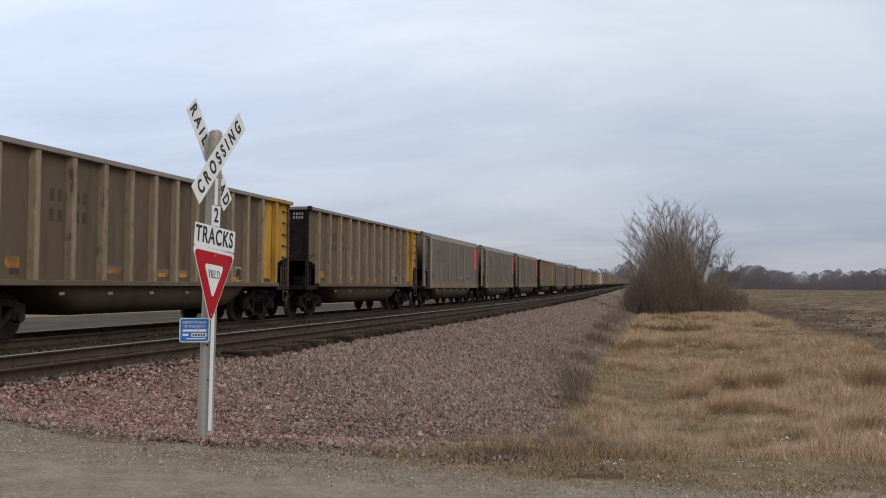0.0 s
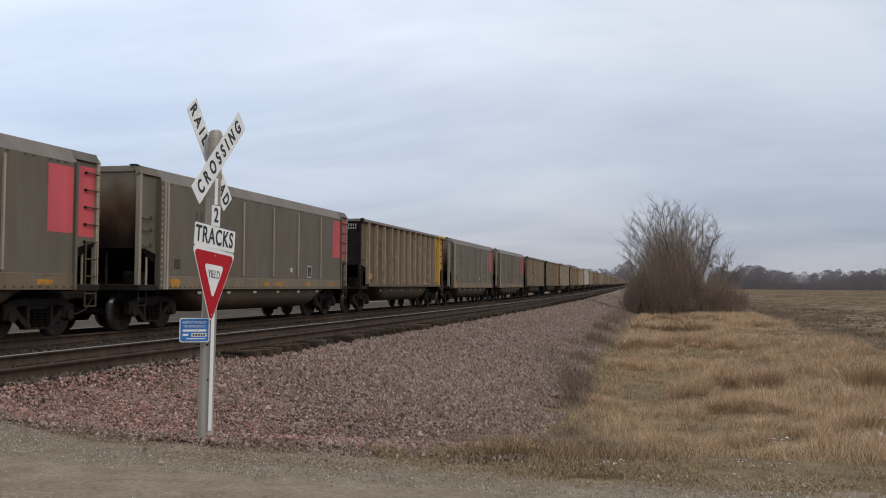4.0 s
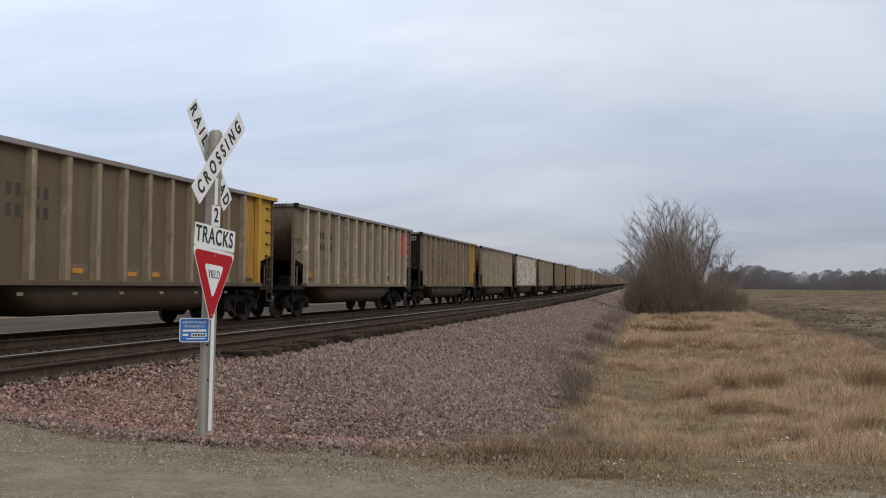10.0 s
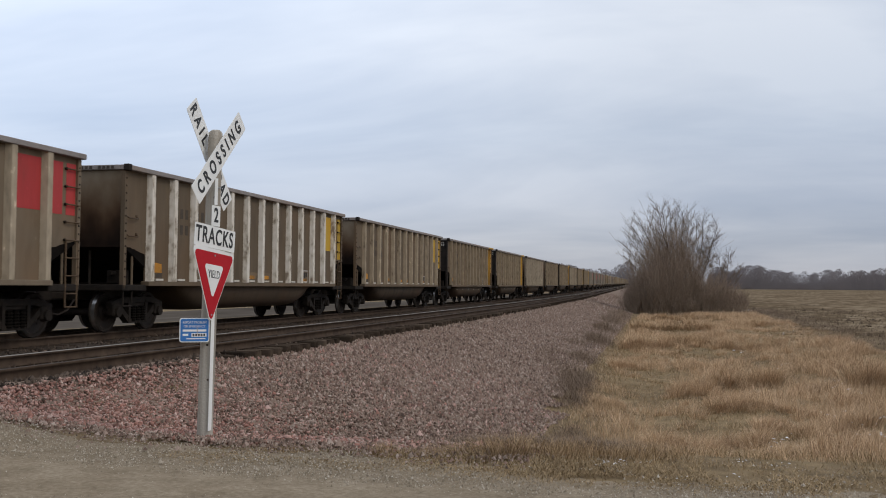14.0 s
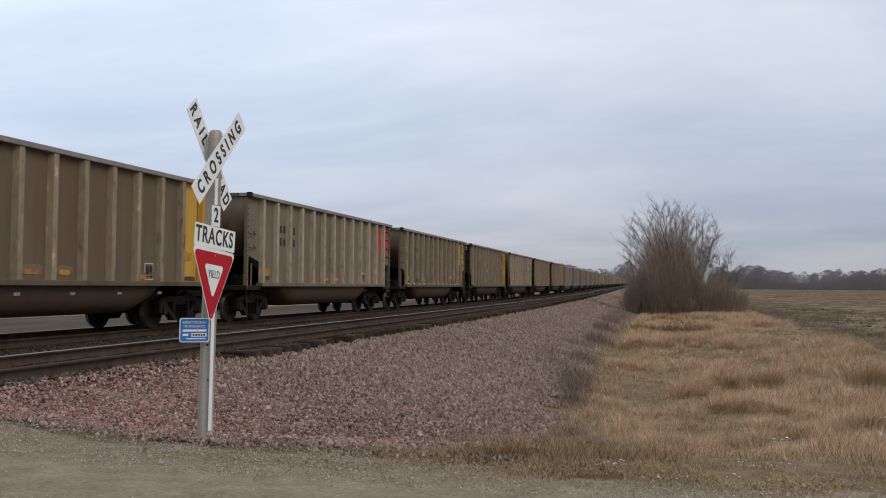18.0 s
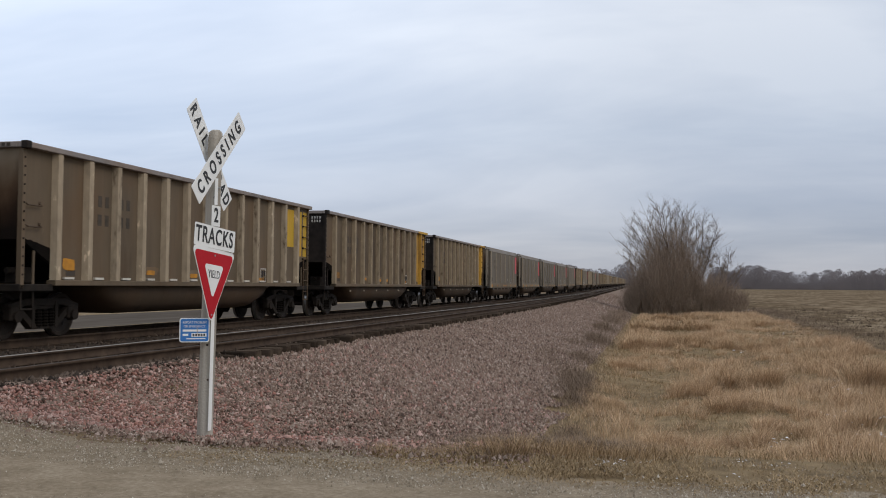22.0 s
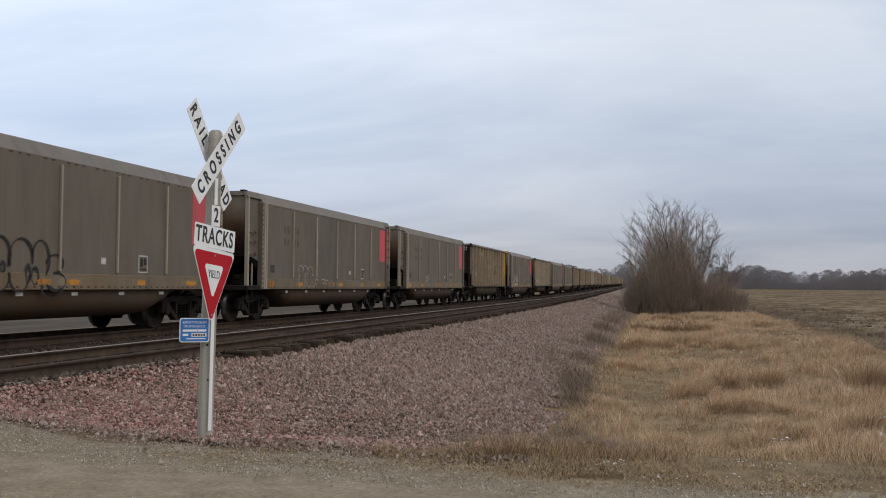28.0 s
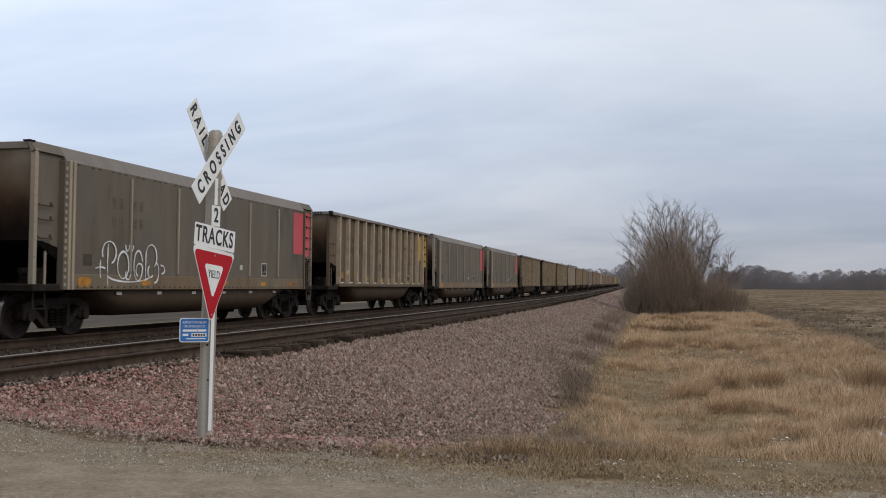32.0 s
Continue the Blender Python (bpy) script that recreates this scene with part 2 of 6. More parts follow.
M_BEDDARK = material("oily_track_bed", [(0.3, (0.027, 0.020, 0.015)), (0.5, (0.054, 0.041, 0.031)), (0.7, (0.098, 0.074, 0.057))], scale=16, rough=0.95, bump=0.9, bscale=22, bdist=0.06, detail=8, spec=0.1)
M_ROAD = material("gravel_road", [(0.28, (0.15, 0.112, 0.072)), (0.46, (0.225, 0.176, 0.118)), (0.58, (0.275, 0.22, 0.152)), (0.75, (0.37, 0.305, 0.22))], scale=26, rough=0.95, bump=0.5, bscale=60, detail=9, coarse=0.8, bdist=0.02, spec=0.1)
M_ROADSTONE = material("limestone_chips", [(0.2, (0.17, 0.135, 0.095)), (0.5, (0.27, 0.225, 0.165)), (0.80, (0.37, 0.315, 0.24)), (0.96, (0.55, 0.50, 0.42))], scale=20, rough=0.9, island=0.85, spec=0.1)
M_LOT = material("dull_access_road", [(0.3, (0.062, 0.052, 0.042)), (0.5, (0.092, 0.078, 0.064)), (0.7, (0.135, 0.117, 0.096))], scale=1.2, rough=0.95, bump=0.3, bscale=20, stretch=(1, 0.15, 1), spec=0.0)
M_SOIL = material("matted_dry_grass_soil", [(0.28, (0.083, 0.059, 0.033)), (0.45, (0.176, 0.125, 0.069)), (0.6, (0.265, 0.193, 0.107)), (0.78, (0.353, 0.265, 0.153))], scale=3.5, rough=0.95, bump=0.7, bscale=30, bdist=0.05, detail=9, spec=0.1)
M_FIELD = material("tilled_corn_stubble_field", [(0.38, (0.080, 0.057, 0.035)), (0.46, (0.132, 0.096, 0.060)), (0.54, (0.190, 0.143, 0.093)), (0.63, (0.275, 0.214, 0.146))], scale=0.8, rough=0.95, bump=0.6, bscale=14, stretch=(1.0, 0.5, 1), bdist=0.06, detail=12, coarse=0.5, spec=0.0)
M_CLOD = material("dark_soil_clod", [(0.25, (0.066, 0.047, 0.030)), (0.55, (0.104, 0.075, 0.048)), (0.80, (0.16, 0.120, 0.080)), (0.97, (0.33, 0.27, 0.19))], scale=9, rough=0.95, island=0.7, spec=0.1)
M_STUBBLE = material("cut_corn_stubble", [(0.25, (0.20, 0.15, 0.09)), (0.8, (0.46, 0.37, 0.24))], scale=9, rough=0.9, island=0.8, spec=0.1)
M_GRASS = material("dry_tan_grass", [(0.26, (0.320, 0.205, 0.115)), (0.40, (0.490, 0.330, 0.195)), (0.52, (0.615, 0.428, 0.262)), (0.66, (0.710, 0.520, 0.338)), (0.84, (0.774, 0.603, 0.439))], scale=1.6, rough=0.85, island=0.42, coarse=0.6, spec=0.1)
M_GRASSOLD = material("weathered_old_grass", [(0.25, (0.20, 0.135, 0.075)), (0.45, (0.33, 0.225, 0.125)), (0.60, (0.45, 0.315, 0.18)), (0.80, (0.58, 0.43, 0.26))], scale=1.4, rough=0.9, island=0.45, spec=0.1)
M_GRASSLOW = material("matted_short_grass", [(0.24, (0.165, 0.114, 0.062)), (0.42, (0.262, 0.186, 0.102)), (0.56, (0.375, 0.271, 0.154)), (0.80, (0.510, 0.385, 0.228))], scale=0.7, rough=0.9, island=0.30, spec=0.1)
M_WEED = material("dead_brown_weeds", [(0.2, (0.12, 0.086, 0.062)), (0.8, (0.31, 0.230, 0.165))], scale=2, rough=0.9, island=0.7, spec=0.1)
M_BARK = material("grey_brown_bark", [(0.3, (0.085, 0.064, 0.048)), (0.7, (0.23, 0.180, 0.138))], scale=5, rough=0.95, bump=0.3, bscale=20, island=0.25, spec=0.1)
M_TWIG = material("thin_brown_twigs", [(0.2, (0.130, 0.096, 0.072)), (0.8, (0.300, 0.232, 0.175))], scale=1.5, rough=0.95, island=0.6, spec=0.1)
# pale grey because the distance haze is mixed into the colour
M_WOODS_HAZED = material("far_bare_woods", [(0.2, (0.195, 0.173, 0.170)), (0.8, (0.265, 0.235, 0.230))], scale=0.02, rough=1.0, island=0.2, spec=0.0)
M_BRUSH = material("dark_brown_brush", [(0.2, (0.198, 0.150, 0.113)), (0.8, (0.414, 0.314, 0.234))], scale=0.8, rough=0.95, island=0.35, spec=0.05)
M_SNOW = material("old_snow", [(0.3, (0.72, 0.73, 0.75)), (0.7, (0.90, 0.91, 0.93))], scale=20, rough=0.6, bump=0.3, bscale=60)
M_POST = material("weathered_wood_post", [(0.25, (0.20, 0.17, 0.135)), (0.5, (0.40, 0.36, 0.30)), (0.75, (0.55, 0.51, 0.44))], scale=8, rough=0.9, bump=0.5, bscale=40, stretch=(2.2, 2.2, 0.12))
M_SIGNWHITE = material("white_reflective_sheeting", [(0.3, (0.78, 0.78, 0.75)), (0.7, (0.90, 0.90, 0.87))], scale=5, rough=0.4)
M_SIGNRED = material("red_reflective_sheeting", [(0.3, (0.42, 0.006, 0.014)), (0.7, (0.50, 0.010, 0.019))], scale=5, rough=0.55, spec=0.2)
M_SIGNBLUE = material("blue_reflective_sheeting", [(0.3, (0.030, 0.16, 0.46)), (0.7, (0.045, 0.20, 0.55))], scale=5, rough=0.4)
M_SIGNBLACK = material("black_sign_ink", [(0.3, (0.014, 0.014, 0.015)), (0.7, (0.03, 0.03, 0.03))], scale=8, rough=0.5)
M_GALV = material("galvanised_sheet", [(0.3, (0.30, 0.30, 0.30)), (0.7, (0.46, 0.46, 0.45))], scale=14, rough=0.5, metal=0.6)


# ================= mesh helpers =================
def finish(name, bm, mats, parent=None):
    me = bpy.data.meshes.new(name)
    bm.to_mesh(me)
    bm.free()
    for m in mats if isinstance(mats, (list, tuple)) else [mats]:
        me.materials.append(m)
    ob = new(name, me)
    if parent:
        ob.parent = parent
    return ob


def part(name, bm, mat, parent, label=""):
    return tagged(finish(name, bm, mat, parent), label)


def sibling(ob, loc, parent=None):
    """Another piece on the same mesh."""
    o = new(ob.name.split(".")[0], ob.data)
    o.parent = parent or ob.parent
    o.location = loc
    return o


def raw(name, verts, faces, mat, parent=None):
    """A mesh from numpy arrays; faces all of one length."""
    verts, faces = np.asarray(verts, np.float32), np.asarray(faces, np.int32)
    me = bpy.data.meshes.new(name)
    me.vertices.add(len(verts))
    me.vertices.foreach_set("co", verts.ravel())
    n, k = faces.shape
    me.loops.add(n * k)
    me.loops.foreach_set("vertex_index", faces.ravel())
    me.polygons.add(n)
    me.polygons.foreach_set("loop_start", np.arange(n, dtype=np.int32) * k)
    me.update(calc_edges=True)
    me.materials.append(mat)
    ob = new(name, me)
    if parent:
        ob.parent = parent
    return ob


def box(bm, x0, x1, y0, y1, z0, z1, bevel=0.0, mi=0):
    vs = [bm.verts.new((x, y, z)) for z in (z0, z1) for y in (y0, y1) for x in (x0, x1)]
    fs = [bm.faces.new([vs[i] for i in q]) for q in ((0, 2, 3, 1), (4, 5, 7, 6), (0, 1, 5, 4), (1, 3, 7, 5), (3, 2, 6, 7), (2, 0, 4, 6))]
    for f in fs:
        f.material_index = mi
    if bevel:
        bmesh.ops.bevel(bm, geom=list({e for f in fs for e in f.edges}), offset=bevel, segments=1, affect="EDGES")
    return bm


def prism(bm, poly, axis, a, b, mi=0):
    """A flat outline pulled from a to b along an axis ('x': outline in y, z; 'y': in x, z; 'z': in x, y)."""
    def at(u, v, w):
        return {"x": (w, u, v), "y": (u, w, v), "z": (u, v, w)}[axis]
    lo, hi = [bm.verts.new(at(u, v, a)) for u, v in poly], [bm.verts.new(at(u, v, b)) for u, v in poly]
    n = len(poly)
    fs = [bm.faces.new(lo[::-1]), bm.faces.new(hi)]
    fs += [bm.faces.new((lo[i], lo[(i + 1) % n], hi[(i + 1) % n], hi[i])) for i in range(n)]
    for f in fs:
        f.material_index = mi
    bmesh.ops.recalc_face_normals(bm, faces=fs)
    return bm


def tube(bm, p, q, r, r2=None, n=8, mi=0):
    p, q = Vector(p), Vector(q)
    d = (q - p).normalized()
    u = d.orthogonal().normalized()
    v = d.cross(u)
    rings = []
    for c, rr in ((p, r), (q, r if r2 is None else r2)):
        rings.append([bm.verts.new(c + (u * math.cos(6.28319 * i / n) + v * math.sin(6.28319 * i / n)) * rr) for i in range(n)])
    fs = [bm.faces.new((rings[0][i], rings[0][(i + 1) % n], rings[1][(i + 1) % n], rings[1][i])) for i in range(n)]
    fs += [bm.faces.new(rings[0][::-1]), bm.faces.new(rings[1])]
    for f in fs:
        f.material_index = mi
    return bm


def lathe_x(bm, prof, n=20, mi=()):
    """Turns a profile of (x, radius) round the x axis."""
    rings = [[bm.verts.new((x, r * math.cos(6.28319 * i / n), r * math.sin(6.28319 * i / n))) for i in range(n)] for x, r in prof]
    for j in range(len(rings) - 1):
        for i in range(n):
            f = bm.faces.new((rings[j][i], rings[j][(i + 1) % n], rings[j + 1][(i + 1) % n], rings[j + 1][i]))
            f.material_index = 1 if j in mi else 0
    bm.faces.new(rings[0][::-1])
    bm.faces.new(rings[-1])
    return bm


B = bmesh.new


# ================= plan =================
RAIL_Z = EYE_Z - 1.1013            # top of rail above the road by the post
D_FAR, D_NEAR = -13.248, -9.024    # centre lines of the two tracks
BEND, RISE, BEND_END = 0.9433e-4, 0.2213e-4, 135.66
ROAD_EDGE = 8.55


def bend(s):
    """The railway bends gently to the left and climbs a little, then runs straight: (sideways, up)."""
    q = np.maximum(s, 0.0)
    m = np.minimum(q, BEND_END)
    e = m * m + 2 * BEND_END * (q - m)
    return -BEND * e, RISE * e


def smooth(a, b, v):
    k = np.clip((v - a) / (b - a), 0, 1)
    return k * k * (3 - 2 * k)


PROFILE_U = (-400, -60, -31, -20.5, -18.0, -16.2, -15.1, -8.15, -7.70, -2.45, -0.6, 2.5, 7.0, 12.0, 400)
PROFILE_Z = (-0.5, -0.3, -0.02, -0.02, -0.12, 0.10, 0.27, 0.27, 0.12, -1.12, -1.22, -1.10, -0.74, -0.62, -0.62)


def terrain(x, y):
    x, y = np.asarray(x, float), np.asarray(y, float)
    cx, cz = bend(y)
    u = x - cx
    z = np.interp(u, PROFILE_U, PROFILE_Z) + cz * np.clip(1 - np.maximum(np.abs(u + 11.3) - 5.5, 0) / 8, 0, 1)
    hum = 0.17 * np.sin(x * 1.1 + np.sin(y * 0.45)) * np.sin(y * 0.62 + 0.7 * np.sin(x * 0.8)) + 0.05 * np.sin(x * 2.7 + y * 1.9)
    z = z + hum * smooth(-3.0, 0.5, u) * (1 - smooth(7.5, 11.0, u))
    z = z + 0.17 * np.clip(1 - np.abs(u + 7.75) / 0.55, 0, 1) * (1 - smooth(13.5, 18.0, y))
    z = z + 2.3 * smooth(140, 700, y) * smooth(4, 40, u)
    road = np.interp(x, (-60, -24, -19, -15.5, -8.3, -7.0, -5.6, -4.4, 60), (0.0, 0.0, 0.2, RAIL_Z - 0.01, RAIL_Z - 0.01, 0.16, 0.02, 0.0, 0.0))
    run = 1.6 + 6.0 * np.clip((x + 6.5) / 5.5, 0, 1)
    w = 1 - smooth(0.0, 1.0, (y - ROAD_EDGE - 0.1) / run)
    back = smooth(-14.0, -11.0, y)
    return z * (1 - w * back) + road * w * back


def bank_foot(y):
    """Where the stones of the bank give way to grass: it swings out towards the road's shoulder."""
    return -1.15 - 0.10 * (np.minimum(y, 31.0) - 9.0) + bend(y)[0]


def sheet(name, xs, ys, mat, lift=0.0, skirt=0.0, wobble=0.0, seed=3):
    xs, ys = np.asarray(xs, float), np.asarray(ys, float)
    X, Y = np.meshgrid(xs, ys)
    rng = np.random.RandomState(seed)
    Z = terrain(X, Y) + lift
    if wobble:
        Z = Z + rng.uniform(-wobble, wobble, Z.shape)
    if skirt:
        Z[0] -= skirt
        Z[-1] -= skirt
        Z[:, 0] -= skirt
        Z[:, -1] -= skirt
    n, m = X.shape
    i = np.arange(n * m).reshape(n, m)
    f = np.stack([i[:-1, :-1], i[:-1, 1:], i[1:, 1:], i[1:, :-1]], -1).reshape(-1, 4)
    return raw(name, np.stack([X, Y, Z], -1).reshape(-1, 3), f, mat)


# ================= ground, road, railway bed =================
GX = np.concatenate([-np.geomspace(3000, 40, 12), np.arange(-36, 16, 0.5), np.geomspace(17, 3000, 16)])
GY = np.concatenate([-np.geomspace(2000, 16, 8), np.arange(-15, 60, 0.6), np.geomspace(61, 4500, 44)])
ground = tagged(sheet("ground", GX, GY, M_SOIL), "flat ground of matted dry grass beside the railway", "ground", kind="structure")

field = tagged(sheet("field", np.concatenate([np.arange(7.6, 20, 0.6), np.geomspace(20.5, 2500, 22)]), np.concatenate([np.arange(14, 90, 0.9), np.geomspace(91, 4200, 40)]), M_FIELD, 0.05, 0.16, 0.03), "brown tilled field with corn stubble reaching the horizon", "field", kind="structure")
far_field = tagged(sheet("field", -np.concatenate([np.arange(32, 60, 2), np.geomspace(62, 2500, 16)])[::-1], np.concatenate([np.arange(9, 90, 4), np.geomspace(92, 4200, 24)]), M_FIELD, 0.04, 0.12), "brown winter field beyond the railway", "field", kind="structure")


def edge_sheet():
    """The gravel road, with an uneven edge towards the ditch."""
    xs = np.concatenate([np.arange(-60, -9, 1.5), np.arange(-9, 5, 0.12), np.arange(5, 60, 1.5)])
    cols = []
    for x in xs:
        e = ROAD_EDGE - 0.12 - 0.42 * float(smooth(-2.6, 0.2, x)) + 0.04 * math.sin(x * 1.3) + 0.05 * math.sin(x * 3.9 + 1) + 0.04 * math.sin(x * 9.1)
        cols.append(np.concatenate([np.linspace(-11.5, 5.6, 12), np.linspace(5.8, e - 0.05, 22), [e + 0.30]]))
    Y = np.array(cols)
    X = np.repeat(xs[:, None], Y.shape[1], 1)
    rut = 0.018 * np.sin(Y * 2.2 + 0.3 * np.sin(X * 0.3))
    Z = terrain(X, Y) + 0.045 - 0.035 * smooth(7.9, 8.4, Y + 0.42 * smooth(-2.6, 0.2, X)) + rut * (1 - smooth(7.6, 8.4, Y)) + np.random.RandomState(8).uniform(-0.006, 0.006, X.shape)
    Z[:, -1] -= 0.035
    n, m = X.shape
    i = np.arange(n * m).reshape(n, m)
    f = np.stack([i[:-1, :-1], i[1:, :-1], i[1:, 1:], i[:-1, 1:]], -1).reshape(-1, 4)
    return raw("road", np.stack([X, Y, Z], -1).reshape(-1, 3), f, M_ROAD)


road = tagged(edge_sheet(), "pale gravel country road leading up to the railway", "road", kind="structure")


def along(name, us, ys, mat, lift, skirt, label, cat, wobble=0.0):
    """A strip that follows the bend of the railway."""
    us, ys = np.asarray(us, float), np.asarray(ys, float)
    U, Y = np.meshgrid(us, ys)
    X = U + bend(Y)[0]
    Z = terrain(X, Y) + lift + (np.random.RandomState(5).uniform(-wobble, wobble, U.shape) if wobble else 0)
    Z[:, 0] -= skirt
    Z[:, -1] -= skirt
    Z[0] -= skirt
    n, m = U.shape
    i = np.arange(n * m).reshape(n, m)
    f = np.stack([i[:-1, :-1], i[:-1, 1:], i[1:, 1:], i[1:, :-1]], -1).reshape(-1, 4)
    return tagged(raw(name, np.stack([X, Y, Z], -1).reshape(-1, 3), f, mat), label, cat, kind="structure")


ROWS_Y = np.concatenate([np.arange(-60, 8, 4), np.arange(8.45, 60, 0.45), np.geomspace(61, 1500, 50)])
bed = along("ballast_bed", np.concatenate([np.arange(-17.0, -7.5, 0.6), np.arange(-7.5, -2.25, 0.3)]), ROWS_Y[ROWS_Y > 8.6], M_BED, 0.03, 0.12, "sloping bed of pink crushed stone under two tracks", "railway bed", 0.02)
track_bed = along("track_bed", np.arange(-15.4, -8.0, 0.6), ROWS_Y[ROWS_Y > 8.8], M_BEDDARK, 0.05, 0.08, "oily dark bed of fine stone under the rails", "railway bed", 0.02)
lot = along("access_road", np.linspace(-30.5, -19.5, 6), ROWS_Y, M_LOT, 0.05, 0.10, "pale gravel access road beyond the far track", "road")


# ---- loose stones, grass and clods ----
OCTA = np.array([(1, 0, 0), (-1, 0, 0), (0, 1, 0), (0, -1, 0), (0, 0, 1), (0, 0, -1)], float)
OCTA_F = np.array([(0, 2, 4), (2, 1, 4), (1, 3, 4), (3, 0, 4), (2, 0, 5), (1, 2, 5), (3, 1, 5), (0, 3, 5)])


CAP = np.array([(1, 0, 0), (-0.3, 1, 0), (-1, -0.2, 0), (0.2, -1, 0), (0, 0, 1)], float)
CAP_F = np.array([(0, 1, 4), (1, 2, 4), (2, 3, 4), (3, 0, 4)])


def half_stones(name, x, y, size, mat, seed, lift=0.0):
    """Stones half sunk in the ground: only their upper faces show."""
    rng = np.random.RandomState(seed)
    n = len(x)
    v = CAP[None] * rng.uniform(0.7, 1.25, (n, 5, 1)) + rng.uniform(-0.25, 0.25, (n, 5, 3))
    v = v * (size[:, None, None] * 0.55) * rng.uniform(0.7, 1.25, (n, 1, 3))
    v[..., 2] *= 1.35
    a = rng.uniform(0, 6.283, n)
    c, s = np.cos(a)[:, None], np.sin(a)[:, None]
    v = np.stack([v[..., 0] * c - v[..., 1] * s, v[..., 0] * s + v[..., 1] * c, v[..., 2]], -1)
    v = v + np.stack([x, y, terrain(x, y) + lift + size * rng.uniform(-0.05, 0.22, n)], -1)[:, None]
    return raw(name, v.reshape(-1, 3), (CAP_F[None] + (np.arange(n) * 5)[:, None, None]).reshape(-1, 3), mat)


def rotations(n, rng):
    q = rng.normal(size=(n, 4))
    q /= np.linalg.norm(q, axis=1)[:, None]
    a, b, c, d = q.T
    return np.stack([1 - 2 * (c * c + d * d), 2 * (b * c - a * d), 2 * (b * d + a * c), 2 * (b * c + a * d), 1 - 2 * (b * b + d * d), 2 * (c * d - a * b), 2 * (b * d - a * c), 2 * (c * d + a * b), 1 - 2 * (b * b + c * c)], -1).reshape(n, 3, 3)


def stones(name, x, y, size, mat, seed, sink=0.2, lift=0.0):
    """Angular stones, each its own shape, lying on the ground."""
    rng = np.random.RandomState(seed)
    n = len(x)
    v = OCTA[None] * rng.uniform(0.55, 1.25, (n, 6, 1)) + rng.uniform(-0.28, 0.28, (n, 6, 3))
    v = v * (size[:, None, None] * 0.5) * rng.uniform(0.7, 1.25, (n, 1, 3))
    v = np.einsum("nij,nkj->nki", rotations(n, rng), v)
    c = np.stack([x, y, terrain(x, y) + lift + size * (0.5 - sink) * rng.uniform(0.3, 1.1, n)], -1)
    v = v + c[:, None]
    f = (OCTA_F[None] + (np.arange(n) * 6)[:, None, None]).reshape(-1, 3)
    return raw(name, v.reshape(-1, 3), f, mat)


def strip_points(n, u0, u1, y0, y1, rng, near=1.0):
    """Points over a strip along the railway, thicker towards its near end."""
    y = y0 + (y1 - y0) * rng.uniform(0, 1, n) ** near
    u = rng.uniform(u0, u1, n)
    return u + bend(y)[0], y


def value_noise(x, y, cell, seed):
    """Smooth random values from 0 to 1 over the plane."""
    g = np.random.RandomState(seed).uniform(0, 1, (64, 64))
    fx, fy = x / cell, y / cell
    i, j = np.floor(fx).astype(int), np.floor(fy).astype(int)
    a, b = fx - i, fy - j
    a, b = a * a * (3 - 2 * a), b * b * (3 - 2 * b)
    i0, i1, j0, j1 = i % 64, (i + 1) % 64, j % 64, (j + 1) % 64
    return (g[i0, j0] * (1 - a) + g[i1, j0] * a) * (1 - b) + (g[i0, j1] * (1 - a) + g[i1, j1] * a) * b


